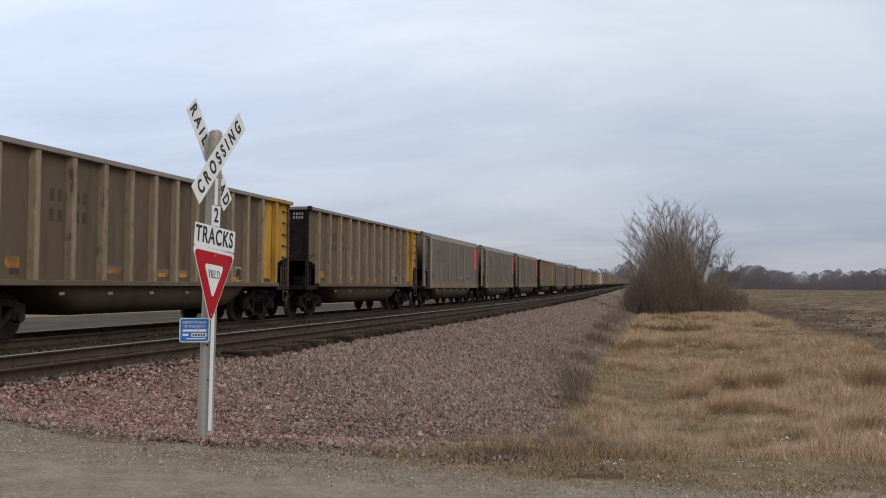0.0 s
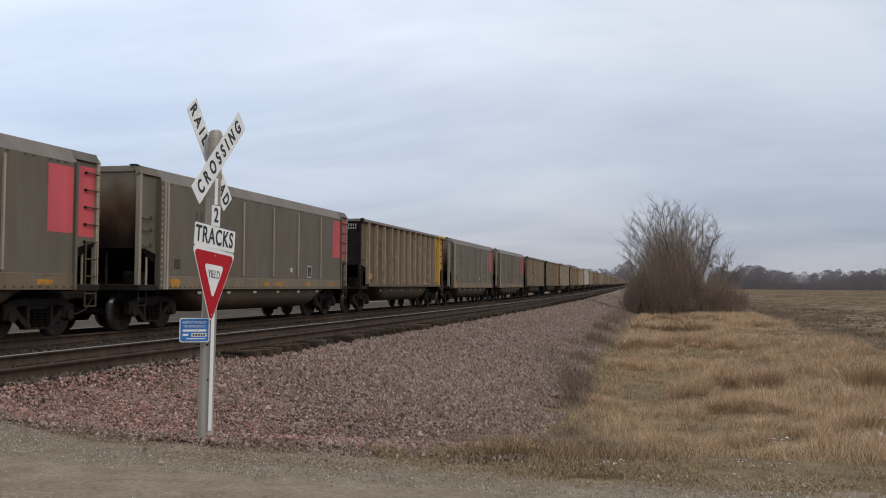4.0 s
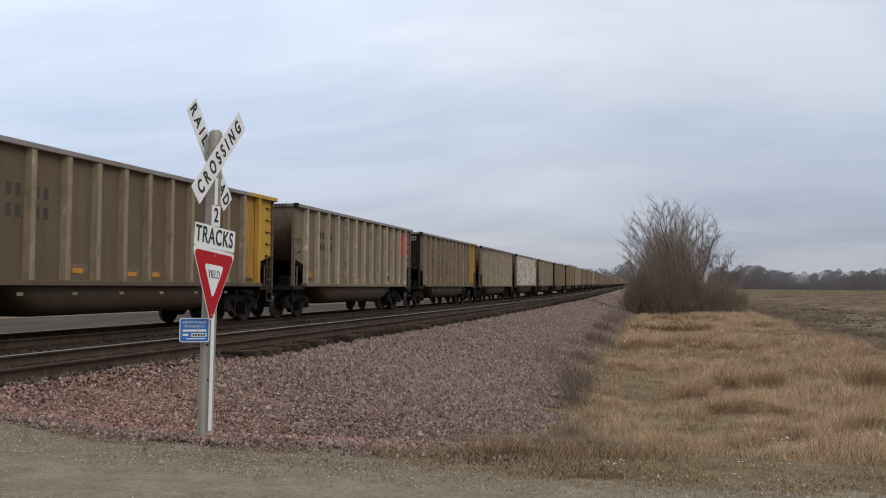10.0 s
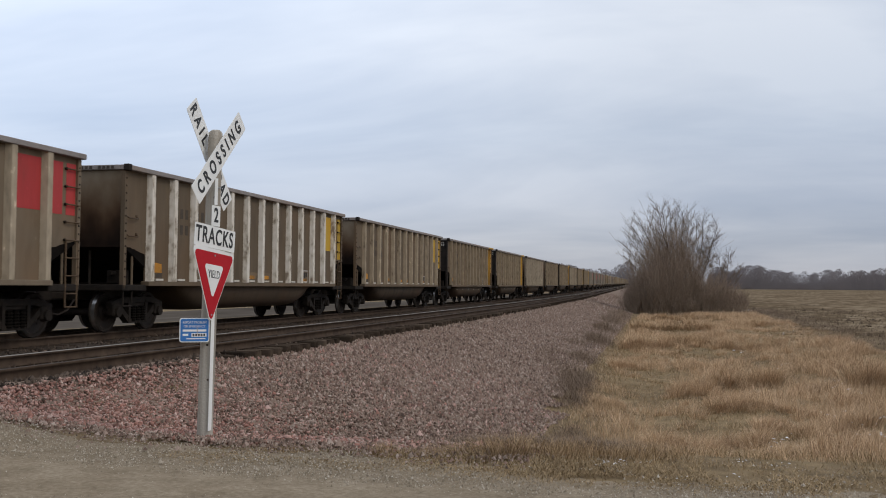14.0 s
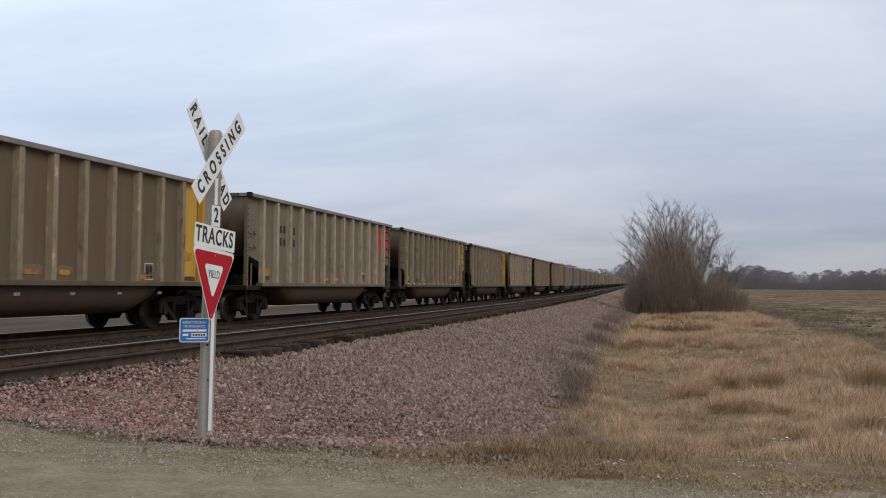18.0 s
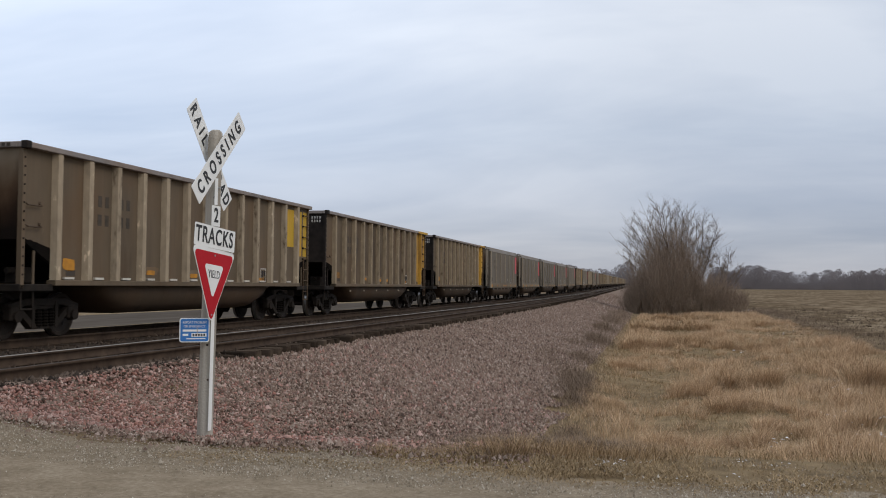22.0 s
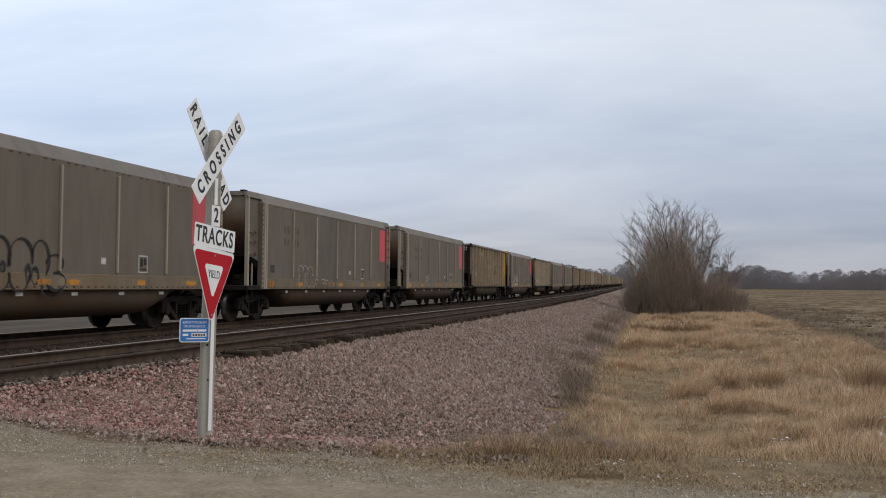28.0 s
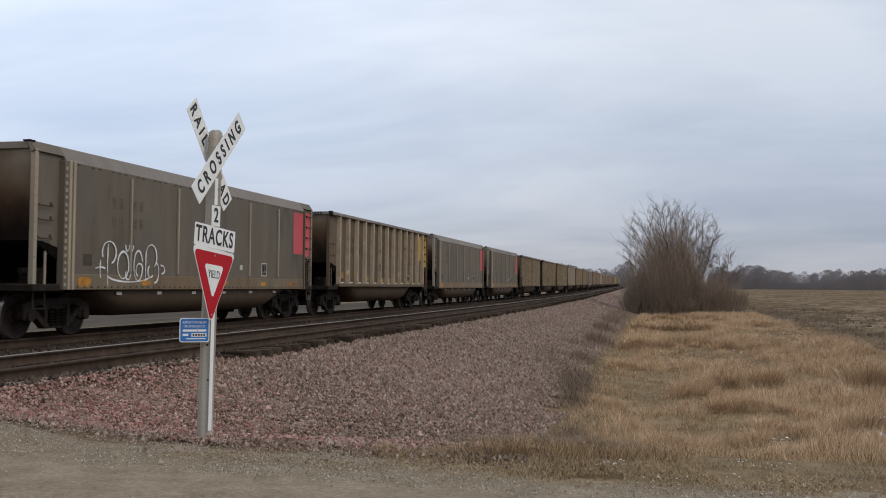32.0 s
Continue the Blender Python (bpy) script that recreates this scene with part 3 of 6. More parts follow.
def make_stones():
    rng = np.random.RandomState(11)
    x, y = strip_points(102000, -7.75, -0.9, 8.6, 24, rng, 1.25)
    s = rng.lognormal(math.log(0.041), 0.26, len(x))
    keep = (y > 8.80 + 0.10 * np.sin(x * 3.1) + 0.12 * rng.normal(size=len(x))) & (x < bank_foot(y) + 0.9 * (value_noise(x, y, 0.9, 7) - 0.5) - 1.3 * (rng.uniform(size=len(x)) ** 3))
    x, y, s = x[keep], y[keep], s[keep]
    grey = rng.uniform(0, 1, len(x)) < 0.15 + 0.75 * smooth(10.0, 16.0, y + 0.9 * (x + 6.5))
    for sel, mat, lab in ((~grey, M_STONE, "loose reddish-pink crushed stones on the bank"), (grey, M_STONEGREY, "loose grey-pink crushed stones on the bank")):
        far = y + rng.uniform(-4.5, 4.5, len(y)) > 17.0
        a, b = sel & ~far, sel & far
        tagged(stones("ballast_stones", x[a], y[a], s[a], mat, 12, lift=0.03), lab, "ballast", kind="stuff")
        tagged(half_stones("ballast_stones", x[b], y[b], s[b] * 1.1, mat, 19, lift=0.035), lab, "ballast", kind="stuff")
    x = rng.uniform(-7.8, -1.2, 5200)
    y = 8.92 - 0.34 * np.abs(rng.normal(size=5200))
    tagged(half_stones("ballast_stones", x, y, rng.lognormal(math.log(0.019), 0.40, len(x)), M_STONEGREY, 18, lift=0.045), "stray grey-pink stones strewn over the road's edge", "ballast", kind="stuff")
    x, y = strip_points(52000, -7.75, -2.5, 23, 75, rng, 1.5)
    s = rng.lognormal(math.log(0.055), 0.25, len(x))
    tagged(half_stones("ballast_stones", x, y, s, M_STONEGREY, 13, lift=0.03), "pinkish crushed stones further along the bank", "ballast", kind="stuff")
    x, y = strip_points(16000, -7.75, -2.6, 74, 170, rng, 1.4)
    tagged(half_stones("ballast_stones", x, y, rng.lognormal(math.log(0.085), 0.25, len(x)), M_STONEGREY, 17, lift=0.03), "distant grey-pink stones of the bank", "ballast", kind="stuff")
    x, y = strip_points(30000, -15.2, -7.7, 8.7, 50, rng, 1.5)
    s = rng.lognormal(math.log(0.05), 0.25, len(x))
    tagged(half_stones("track_ballast", x, y, s, M_STONEDARK, 14, lift=0.02), "dark oily stones between the rails", "ballast", kind="stuff")
    x, y = rng.uniform(-7.6, 3.0, 90000), 5.3 + 3.65 * rng.uniform(0, 1, 90000) ** 0.95
    s = rng.lognormal(math.log(0.0088), 0.38, len(x))
    keep = rng.uniform(0, 1, len(x)) > np.maximum(0.85 * smooth(-3.4, -1.6, x) * smooth(7.3, 8.0, y), 0.62 * smooth(8.2, 8.7, y)) + 0.5 * (value_noise(x, y, 0.6, 12) < 0.35)
    x, y, s = x[keep], y[keep], s[keep]
    tagged(half_stones("road_gravel", x, y, s, M_ROADSTONE, 15, lift=0.046), "pale loose gravel chips on the road", "gravel", kind="stuff")
    x, y = 7.3 + 26 * rng.uniform(0, 1, 20000) ** 1.3, 20 + 150 * rng.uniform(0, 1, 20000) ** 1.25
    keep = value_noise(x, y * 0.5, 4.0, 8) + 0.5 * rng.uniform(size=len(x)) > 0.34 + 0.02 * np.abs(x - 11.0) + 0.6 * smooth(70, 160, y)
    x, y = x[keep], y[keep]
    s = rng.lognormal(math.log(0.06), 0.55, len(x))
    tagged(half_stones("soil_clods", x, y, s, M_CLOD, 16, lift=0.05), "dark turned soil clods along the field edge", "soil", kind="stuff")


make_stones()


def blades(name, x, y, h, w, lean, mat, seed, way=None):
    """Tapered bent blades of grass, two bends each, one mesh."""
    rng = np.random.RandomState(seed)
    n = len(x)
    a = rng.uniform(0, 2 * np.pi, n)
    side = np.stack([np.cos(a), np.sin(a), np.zeros(n)], -1) * (w * 0.5)[:, None]
    b = rng.uniform(0, 2 * np.pi, n) if way is None else way + rng.normal(size=n) * 0.3
    drift = np.stack([np.cos(b), np.sin(b), np.zeros(n)], -1) * (lean * h)[:, None]
    z0 = terrain(x, y) - 0.02
    p0 = np.stack([x, y, z0], -1)
    up = np.array([0, 0, 1.0])
    p1 = p0 + up * (h * 0.55)[:, None] + drift * 0.35
    p2 = p0 + up * (h * (1 - 0.35 * lean))[:, None] + drift
    v = np.stack([p0 - side, p0 + side, p1 - side * 0.8, p1 + side * 0.8, p2], 1)
    f = np.array([(0, 1, 3), (0, 3, 2), (2, 3, 4)])
    return raw(name, v.reshape(-1, 3), (f[None] + (np.arange(n) * 5)[:, None, None]).reshape(-1, 3), mat)


def make_grass():
    rng = np.random.RandomState(21)
    # tall grass: height and thickness come in clumps a metre or two across
    n = 300000
    y = 9.7 + 86 * rng.uniform(0, 1, n) ** 1.45
    x = rng.uniform(-2.2, 8.4, n) + bend(y)[0] * 0.5
    big = 0.62 * value_noise(x + 0.4 * y, y * 0.55, 1.7, 1) + 0.38 * value_noise(x, y, 0.62, 2)
    tuft = value_noise(x, y, 0.24, 3)
    edge = smooth(-0.3, 1.5, x - bank_foot(y)) * (1 - smooth(7.0, 8.4, x)) * smooth(9.6, 11.2, y)
    k = smooth(0.48, 0.74, big) * edge
    keep = rng.uniform(0, 1, n) < (0.34 * smooth(-0.3, 0.6, x - bank_foot(y)) + 0.66 * k) * (0.30 + 0.70 * smooth(0.3, 0.6, tuft))
    x, y, k, tuft = x[keep], y[keep], k[keep], tuft[keep]
    h = (0.10 + 0.44 * k * (0.50 + 0.6 * tuft)) * rng.uniform(0.45, 1.15, len(x))
    w = 0.0030 + 0.00012 * y
    tagged(blades("tall_grass", x, y, h, w, rng.uniform(0.15, 1.0, len(x)), M_GRASS, 22), "tall dry tan prairie grass in tussocks", "grass", kind="stuff")
    # tussock bands: middle, half width, height
    bands = ((-0.99, 43.6, 0.95, 0.85), (0.83, 44.0, 0.88, 0.85), (2.4, 42.9, 1.3, 0.75), (4.4, 43.8, 0.7, 0.55), (1.4, 28.0, 0.57, 0.66), (2.6, 27.6, 0.60, 0.66), (0.6, 25.3, 0.5, 0.46), (1.34, 21.3, 0.4, 0.40), (0.15, 16.9, 0.45, 0.46), (1.16, 17.5, 0.53, 0.38), (-1.4, 33.3, 0.4, 0.5), (2.05, 19.2, 0.27, 0.32), (4.66, 31.2, 0.7, 0.85), (5.0, 26.2, 0.45, 0.8), (3.5, 25.0, 0.4, 0.42), (3.2, 18.4, 0.5, 0.42), (2.1, 21.0, 0.95, 0.26), (2.4, 16.0, 0.44, 0.28), (-0.8, 62.2, 1.4, 0.8), (2.6, 61.0, 1.6, 0.8), (5.0, 64.0, 1.2, 0.7), (1.5, 80.0, 3.0, 0.8), (-1.5, 22.6, 0.3, 0.25), (6.2, 40.0, 0.9, 0.7), (4.9, 29.0, 0.9, 0.65), (5.6, 34.0, 0.8, 0.7), (4.1, 30.5, 0.5, 0.5), (4.3, 22.5, 0.5, 0.6), (3.9, 19.5, 0.4, 0.45))
    parts_x, parts_y, parts_r, parts_h = [], [], [], []
    for bx, by, half, tall in bands:
        n = int(9 + 17 * half)
        parts_x.append(bx + rng.uniform(-half, half, n))
        parts_y.append(by + rng.uniform(-0.2, 0.35 + 0.02 * by, n))
        parts_r.append(rng.uniform(0.22, 0.42, n))
        parts_h.append(tall * rng.uniform(0.9, 1.5, n))
    # loose tussocks between the bands, gathered in drifts
    n = 900
    tx, ty = rng.uniform(-1.6, 7.6, n), 11.0 + 76 * rng.uniform(0, 1, n) ** 1.5
    drift = value_noise(tx + 0.3 * ty, ty * 0.5, 1.3, 14)
    keep = rng.uniform(0, 1, n) < smooth(0.35, 0.62, drift) * smooth(0.1, 1.2, tx - bank_foot(ty))
    tx, ty, drift = tx[keep], ty[keep], drift[keep]
    n = len(tx)
    parts_x.append(tx)
    parts_y.append(ty)
    parts_r.append(rng.uniform(0.14, 0.34, n))
    parts_h.append(rng.uniform(0.24, 0.44, n) * (0.7 + 0.6 * drift))
    cx, cy, cr, ch = (np.concatenate(v) for v in (parts_x, parts_y, parts_r, parts_h))
    per = 150
    a, q = rng.uniform(0, 6.283, len(cx) * per), np.sqrt(rng.uniform(0, 1, len(cx) * per))
    r = np.repeat(cr, per)
    x, y = np.repeat(cx, per) + np.cos(a) * q * r * 0.7, np.repeat(cy, per) + np.sin(a) * q * r * 0.7
    h = np.repeat(ch, per) * rng.uniform(0.4, 1.12, len(x)) * (1 - 0.25 * q)
    lean = 0.2 + 0.8 * q * rng.uniform(0.5, 1.3, len(x))
    # the wind has laid the tops over to one side
    way = np.arctan2(np.sin(a) * 0.9 + 0.15, np.cos(a) * 0.9 + 0.45)
    old = np.repeat(rng.uniform(0, 1, len(cx)) < 0.16, per) | (rng.uniform(0, 1, len(x)) < 0.12)
    for sel, mat, lab, seed in ((~old, M_GRASS, "soft fountain-like tussocks of pale dry grass", 27), (old, M_GRASSOLD, "darker weathered tussocks among the pale grass", 30)):
        tagged(blades("grass_tussocks", x[sel], y[sel], h[sel], 0.0030 + 0.00012 * y[sel], lean[sel], mat, seed, way=way[sel]), lab, "grass", kind="stuff")
    # short matted grass between and along the road
    n = 150000
    y = 8.15 + 80 * rng.uniform(0, 1, n) ** 1.8
    x = rng.uniform(-3.0, 8.2, n)
    keep = (x > bank_foot(y) + 0.25 * rng.normal(size=n)) & ((y > 8.75) | (rng.uniform(0, 1, n) < 0.35)) & (rng.uniform(0, 1, n) < np.where(y < 9.8, 0.10 + smooth(0.45, 0.75, value_noise(x, y, 0.45, 15)), 0.25 + smooth(0.25, 0.6, value_noise(x, y, 0.5, 15))))
    x, y = x[keep], y[keep]
    n = len(x)
    tagged(blades("short_grass", x, y, rng.uniform(0.05, 0.20, n) * (0.55 + 0.45 * smooth(9.0, 11.0, y)), 0.0045 + 0.00022 * y, rng.uniform(0.4, 1.1, n), M_GRASSLOW, 23), "short matted grass, brown with a little green", "grass", kind="stuff")
    n = 26000
    x = rng.uniform(-5.2, 2.6, n)
    y = 8.48 + 0.24 * rng.normal(size=n) + 0.1 * np.sin(x * 2.1) + 0.10 * (x < -1.5)
    dens = value_noise(x, y, 0.35, 5) + 0.12 * smooth(-3.2, -1.0, x)
    keep = rng.uniform(0, 1, n) < smooth(0.40, 0.75, dens) * (1 - 0.6 * smooth(-1.2, 0.2, x))
    x, y = x[keep], y[keep]
    n = len(x)
    tagged(blades("road_edge_grass", x, y, rng.uniform(0.03, 0.15, n) * (0.35 + 0.75 * smooth(-3.4, -2.2, x) * (1 - smooth(-1.3, -0.3, x))), np.full(n, 0.007), rng.uniform(0.3, 1.3, n), M_GRASSLOW, 24), "thin dry grass along the edge of the road", "grass", kind="stuff")
    n = 24000
    x, y = rng.uniform(-4.6, 3.0, n), 8.16 + 0.34 * rng.normal(size=n)
    keep = rng.uniform(0, 1, n) < smooth(0.46, 0.72, value_noise(x, y * 1.6, 0.55, 9) + 0.16 * smooth(-3.2, -1.8, x))
    x, y = x[keep], y[keep]
    n = len(x)
    o = blades("dead_leaf_litter", x, y, rng.uniform(0.015, 0.06, n), np.full(n, 0.006), rng.uniform(0.8, 2.2, n), M_GRASSLOW, 28)
    o.location.z = 0.04
    tagged(o, "brown dead grass litter lying on the gravel", "litter", kind="stuff")
    # ragged tufts standing on the road's shoulder
    tufts = ((-1.62, 8.72, 0.26, 0.21), (-1.35, 8.78, 0.22, 0.24), (-1.05, 8.85, 0.25, 0.17), (-0.80, 8.95, 0.25, 0.20), (-0.45, 9.0, 0.22, 0.15), (-2.62, 8.60, 0.14, 0.12), (-3.6, 8.52, 0.2, 0.07), (-2.1, 8.66, 0.2, 0.11), (-0.1, 9.2, 0.3, 0.16))
    bx, by, bh = [], [], []
    for tx, ty, half, tall in tufts:
        m = 420
        bx.append(tx + half * rng.normal(size=m) * 0.55)
        by.append(ty + 0.10 * rng.normal(size=m))
        bh.append(1.4 * tall * rng.uniform(0.35, 1.2, m))
    x, y, h = np.concatenate(bx), np.concatenate(by), np.concatenate(bh)
    tagged(blades("road_edge_tufts", x, y, h, np.full(len(x), 0.0042), rng.uniform(0.3, 1.2, len(x)), M_GRASSOLD, 31), "ragged dry tufts on the shoulder of the road", "grass", kind="stuff")
    # dense grey-brown clumps of dead weed stalks low on the bank
    clumps = ((-2.35, 25.0, 0.55, 0.75), (-2.55, 27.0, 0.6, 0.85), (-2.1, 22.5, 0.45, 0.45), (-1.75, 17.5, 0.4, 0.30), (-1.55, 15.8, 0.4, 0.28), (-1.45, 14.0, 0.35, 0.24), (-3.0, 34.0, 0.6, 0.6), (-3.2, 45.0, 0.8, 0.8), (-3.6, 56.0, 0.9, 0.8), (-1.35, 12.4, 0.3, 0.20))
    bx, by, bh = [], [], []
    for tx, ty, half, tall in clumps:
        m = 1300
        bx.append(tx + half * rng.normal(size=m) * 0.5)
        by.append(ty + (0.5 + 0.03 * ty) * rng.normal(size=m) * 0.6)
        bh.append(tall * rng.uniform(0.2, 1.0, m) * np.exp(-0.5 * ((bx[-1] - tx) / half) ** 2))
    x, y, h = np.concatenate(bx), np.concatenate(by), np.concatenate(bh)
    tagged(blades("dead_weed_clumps", x, y, h, 0.0022 + 0.00010 * y, rng.uniform(0.4, 1.5, len(x)), M_WEED, 32), "fuzzy grey-brown clumps of dead weeds on the bank", "weeds", kind="stuff")
    # dead weeds along the foot of the bank
    n = 110000
    y = 9.6 + 86 * rng.uniform(0, 1, n) ** 1.9
    u = bank_foot(y) - bend(y)[0] - 0.20 + 0.50 * rng.normal(size=n) + 0.25 * np.sin(y * 0.7)
    keep = rng.uniform(0, 1, n) < smooth(0.25, 0.7, value_noise(u, y * 0.6, 1.1, 6))
    u, y = u[keep], y[keep]
    n = len(u)
    tagged(blades("dead_weeds", u + bend(y)[0], y, rng.uniform(0.05, 0.24, n), 0.0028 + 0.00010 * y, rng.uniform(0.4, 1.6, n), M_WEED, 25), "thin brown dead weeds along the foot of the bank", "weeds", kind="stuff")
    n = 15000
    y = 34 + 80 * rng.uniform(0, 1, n)
    x = 7.4 + 0.02 * y + 1.3 * rng.normal(size=n)
    tagged(blades("field_margin_weeds", x, y, rng.uniform(0.08, 0.36, n), 0.004 + 0.00014 * y, rng.uniform(0.2, 1.0, n), M_WEED, 29), "dull brown dead weeds along the field's margin", "weeds", kind="stuff")
    n = 14000
    x, y = rng.uniform(8.0, 40, n), 24 + 120 * rng.uniform(0, 1, n) ** 1.2
    x = np.round(x / 0.76) * 0.76 + 0.06 * rng.normal(size=n)
    tagged(blades("corn_stubble", x, y, rng.uniform(0.06, 0.16, n), np.full(n, 0.03), rng.uniform(0.0, 0.8, n), M_STUBBLE, 26), "cut pale corn stubble in rows on the field", "stubble", kind="stuff")


make_grass()


# ================= tracks =================
RAIL_PROF = [(-0.075, -0.172), (0.075, -0.172), (0.075, -0.158), (0.014, -0.140), (0.012, -0.046), (0.037, -0.036), (0.037, -0.006), (0.030, 0.0), (-0.030, 0.0), (-0.037, -0.006), (-0.037, -0.036), (-0.012, -0.046), (-0.014, -0.140), (-0.075, -0.158)]
RAIL_S = np.concatenate([np.arange(-400, 0, 40), np.arange(0, 60, 6), np.arange(60, 300, 10), np.arange(300, 1500, 50)])


def rail(parent, off, top, bright):
    n = len(RAIL_PROF)
    cx, cz = bend(RAIL_S)
    v = np.array([[(off + c + px, s, RAIL_Z + h + pz) for px, pz in RAIL_PROF] for s, c, h in zip(RAIL_S, cx, cz)]).reshape(-1, 3)
    f = np.array([(j * n + i, j * n + (i + 1) % n, (j + 1) * n + (i + 1) % n, (j + 1) * n + i) for j in range(len(RAIL_S) - 1) for i in range(n)])
    ob = raw("rail", v, f[:, ::-1], M_RAIL, parent)
    ob.data.materials.append(top)
    idx = np.zeros(len(f), np.int32)
    for j in bright:
        idx[j::n] = 1
    ob.data.polygons.foreach_set("material_index", idx)
    return ob


def make_track(centre, label, near_top, far_top):
    t = tagged(new("railway_track"), label, "railway track", "main line tracks")
    tagged(rail(t, centre - 0.7525, far_top, (6, 7)), "polished steel rail")
    tagged(rail(t, centre + 0.7525, near_top, (7,)), "rusty steel rail with a dull head")
    rng = random.Random(int(-centre * 10))
    # ties nearest the road each an object, those further off joined
    shapes = []
    for k in range(4):
        bm = box(B(), -1.30, 1.30, -0.115, 0.115, -0.18, 0.0, 0.012)
        for v in bm.verts:
            v.co += Vector((rng.uniform(-0.02, 0.02), rng.uniform(-0.008, 0.008), rng.uniform(-0.006, 0.006)))
        me = bpy.data.meshes.new("tie")
        bm.to_mesh(me)
        bm.free()
        me.materials.append(M_TIE)
        shapes.append(me)
    s, i = 8.9, 0
    while i < 110:
        o = new("tie", shapes[i % 4])
        o.parent = t
        cx, cz = bend(s)
        o.matrix_basis = pose(centre + float(cx) + rng.uniform(-0.07, 0.07), s, RAIL_Z - 0.175 + float(cz) + rng.uniform(-0.008, 0.004), 0, 0, rng.uniform(-1.2, 1.2))
        s += 0.54 + rng.uniform(-0.03, 0.03)
        i += 1
    bm = B()
    while s < 420:
        cx, cz = (float(c) for c in bend(s))
        box(bm, centre + cx - 1.3, centre + cx + 1.3, s - 0.115, s + 0.115, RAIL_Z - 0.35 + cz, RAIL_Z - 0.175 + cz)
        s += 0.54
    tagged(part("distant_track_bed_timber", bm, M_TIE, t, "dark ties further along the line"), kind="stuff")
    return t


make_track(D_NEAR, "empty near track of rusty rails on dark wooden ties", M_RAILDULL_SHADE, M_RAILTOP)
# both heads dark here: the shade under the train is in their colour
make_track(D_FAR, "far track of rails on dark ties under the train", M_RAILDULL_SHADE, M_RAILDULL_SHADE)


# ================= crossing sign =================
def lettering(name, text, size, parent, m, mat, spread=1.0, squeeze=1.0, bold=0.0):
    """Flat letters in the built-in font, centred on the pose m (x to the right, y up)."""
    cu = bpy.data.curves.new("letters", "FONT")
    cu.body, cu.size, cu.align_x, cu.align_y, cu.space_character, cu.offset, cu.extrude = text, size, "CENTER", "CENTER", spread, bold, 0.0015
    tmp = new("letters_source", cu)
    dg = bpy.context.evaluated_depsgraph_get()
    me = bpy.data.meshes.new_from_object(tmp.evaluated_get(dg))
    bpy.data.objects.remove(tmp)
    bpy.data.curves.remove(cu)
    me.transform(Matrix.Diagonal((squeeze, 1, 1, 1)))
    me.transform(m)
    me.name = name
    me.materials.clear()
    me.materials.append(mat)
    ob = new(name, me)
    ob.parent = parent
    return ob


# a sign faces +x: its own right is +y, its own up is +z
FACE = Matrix(((0, 0, 1, 0), (1, 0, 0, 0), (0, 1, 0, 0), (0, 0, 0, 1)))
POST = Vector((-4.68, 8.955, 0.0))


def on_post(dx, y, z, turn=0.0, roll=0.0):
    """Pose of a flat sign: local x right, y up, z out; relative to the foot of the post."""
    return Matrix.Translation((dx, y - POST.y, z)) @ Matrix.Rotation(turn, 4, "Z") @ Matrix.Rotation(-roll, 4, "X") @ FACE


def plate_poly(poly, m, mat, parent, name, thick=0.004, label="", bevel=0.0):
    bm = B()
    prism(bm, poly, "z", 0, thick)
    bm.transform(m)
    return part(name, bm, mat, parent, label)


def rounded(poly, r, n=4):
    """A polygon with rounded corners."""
    out = []
    k = len(poly)
    for i in range(k):
        p, a, b = Vector(poly[i]), Vector(poly[i - 1]), Vector(poly[(i + 1) % k])
        u, w = (a - p).normalized(), (b - p).normalized()
        half = u.angle(w) / 2
        t = r / math.tan(half)
        c = p + (u + w).normalized() * (r / math.sin(half))
        s, e = p + u * t - c, p + w * t - c
        ang = s.angle_signed(e)
        for j in range(n + 1):
            th = -ang * j / n
            out.append(tuple(c + Vector((s.x * math.cos(th) - s.y * math.sin(th), s.x * math.sin(th) + s.y * math.cos(th)))))
    return out


def rect(w, h):
    return [(-w / 2, -h / 2), (w / 2, -h / 2), (w / 2, h / 2), (-w / 2, h / 2)]


def up(m, d):
    return m @ Matrix.Translation((0, 0, d))


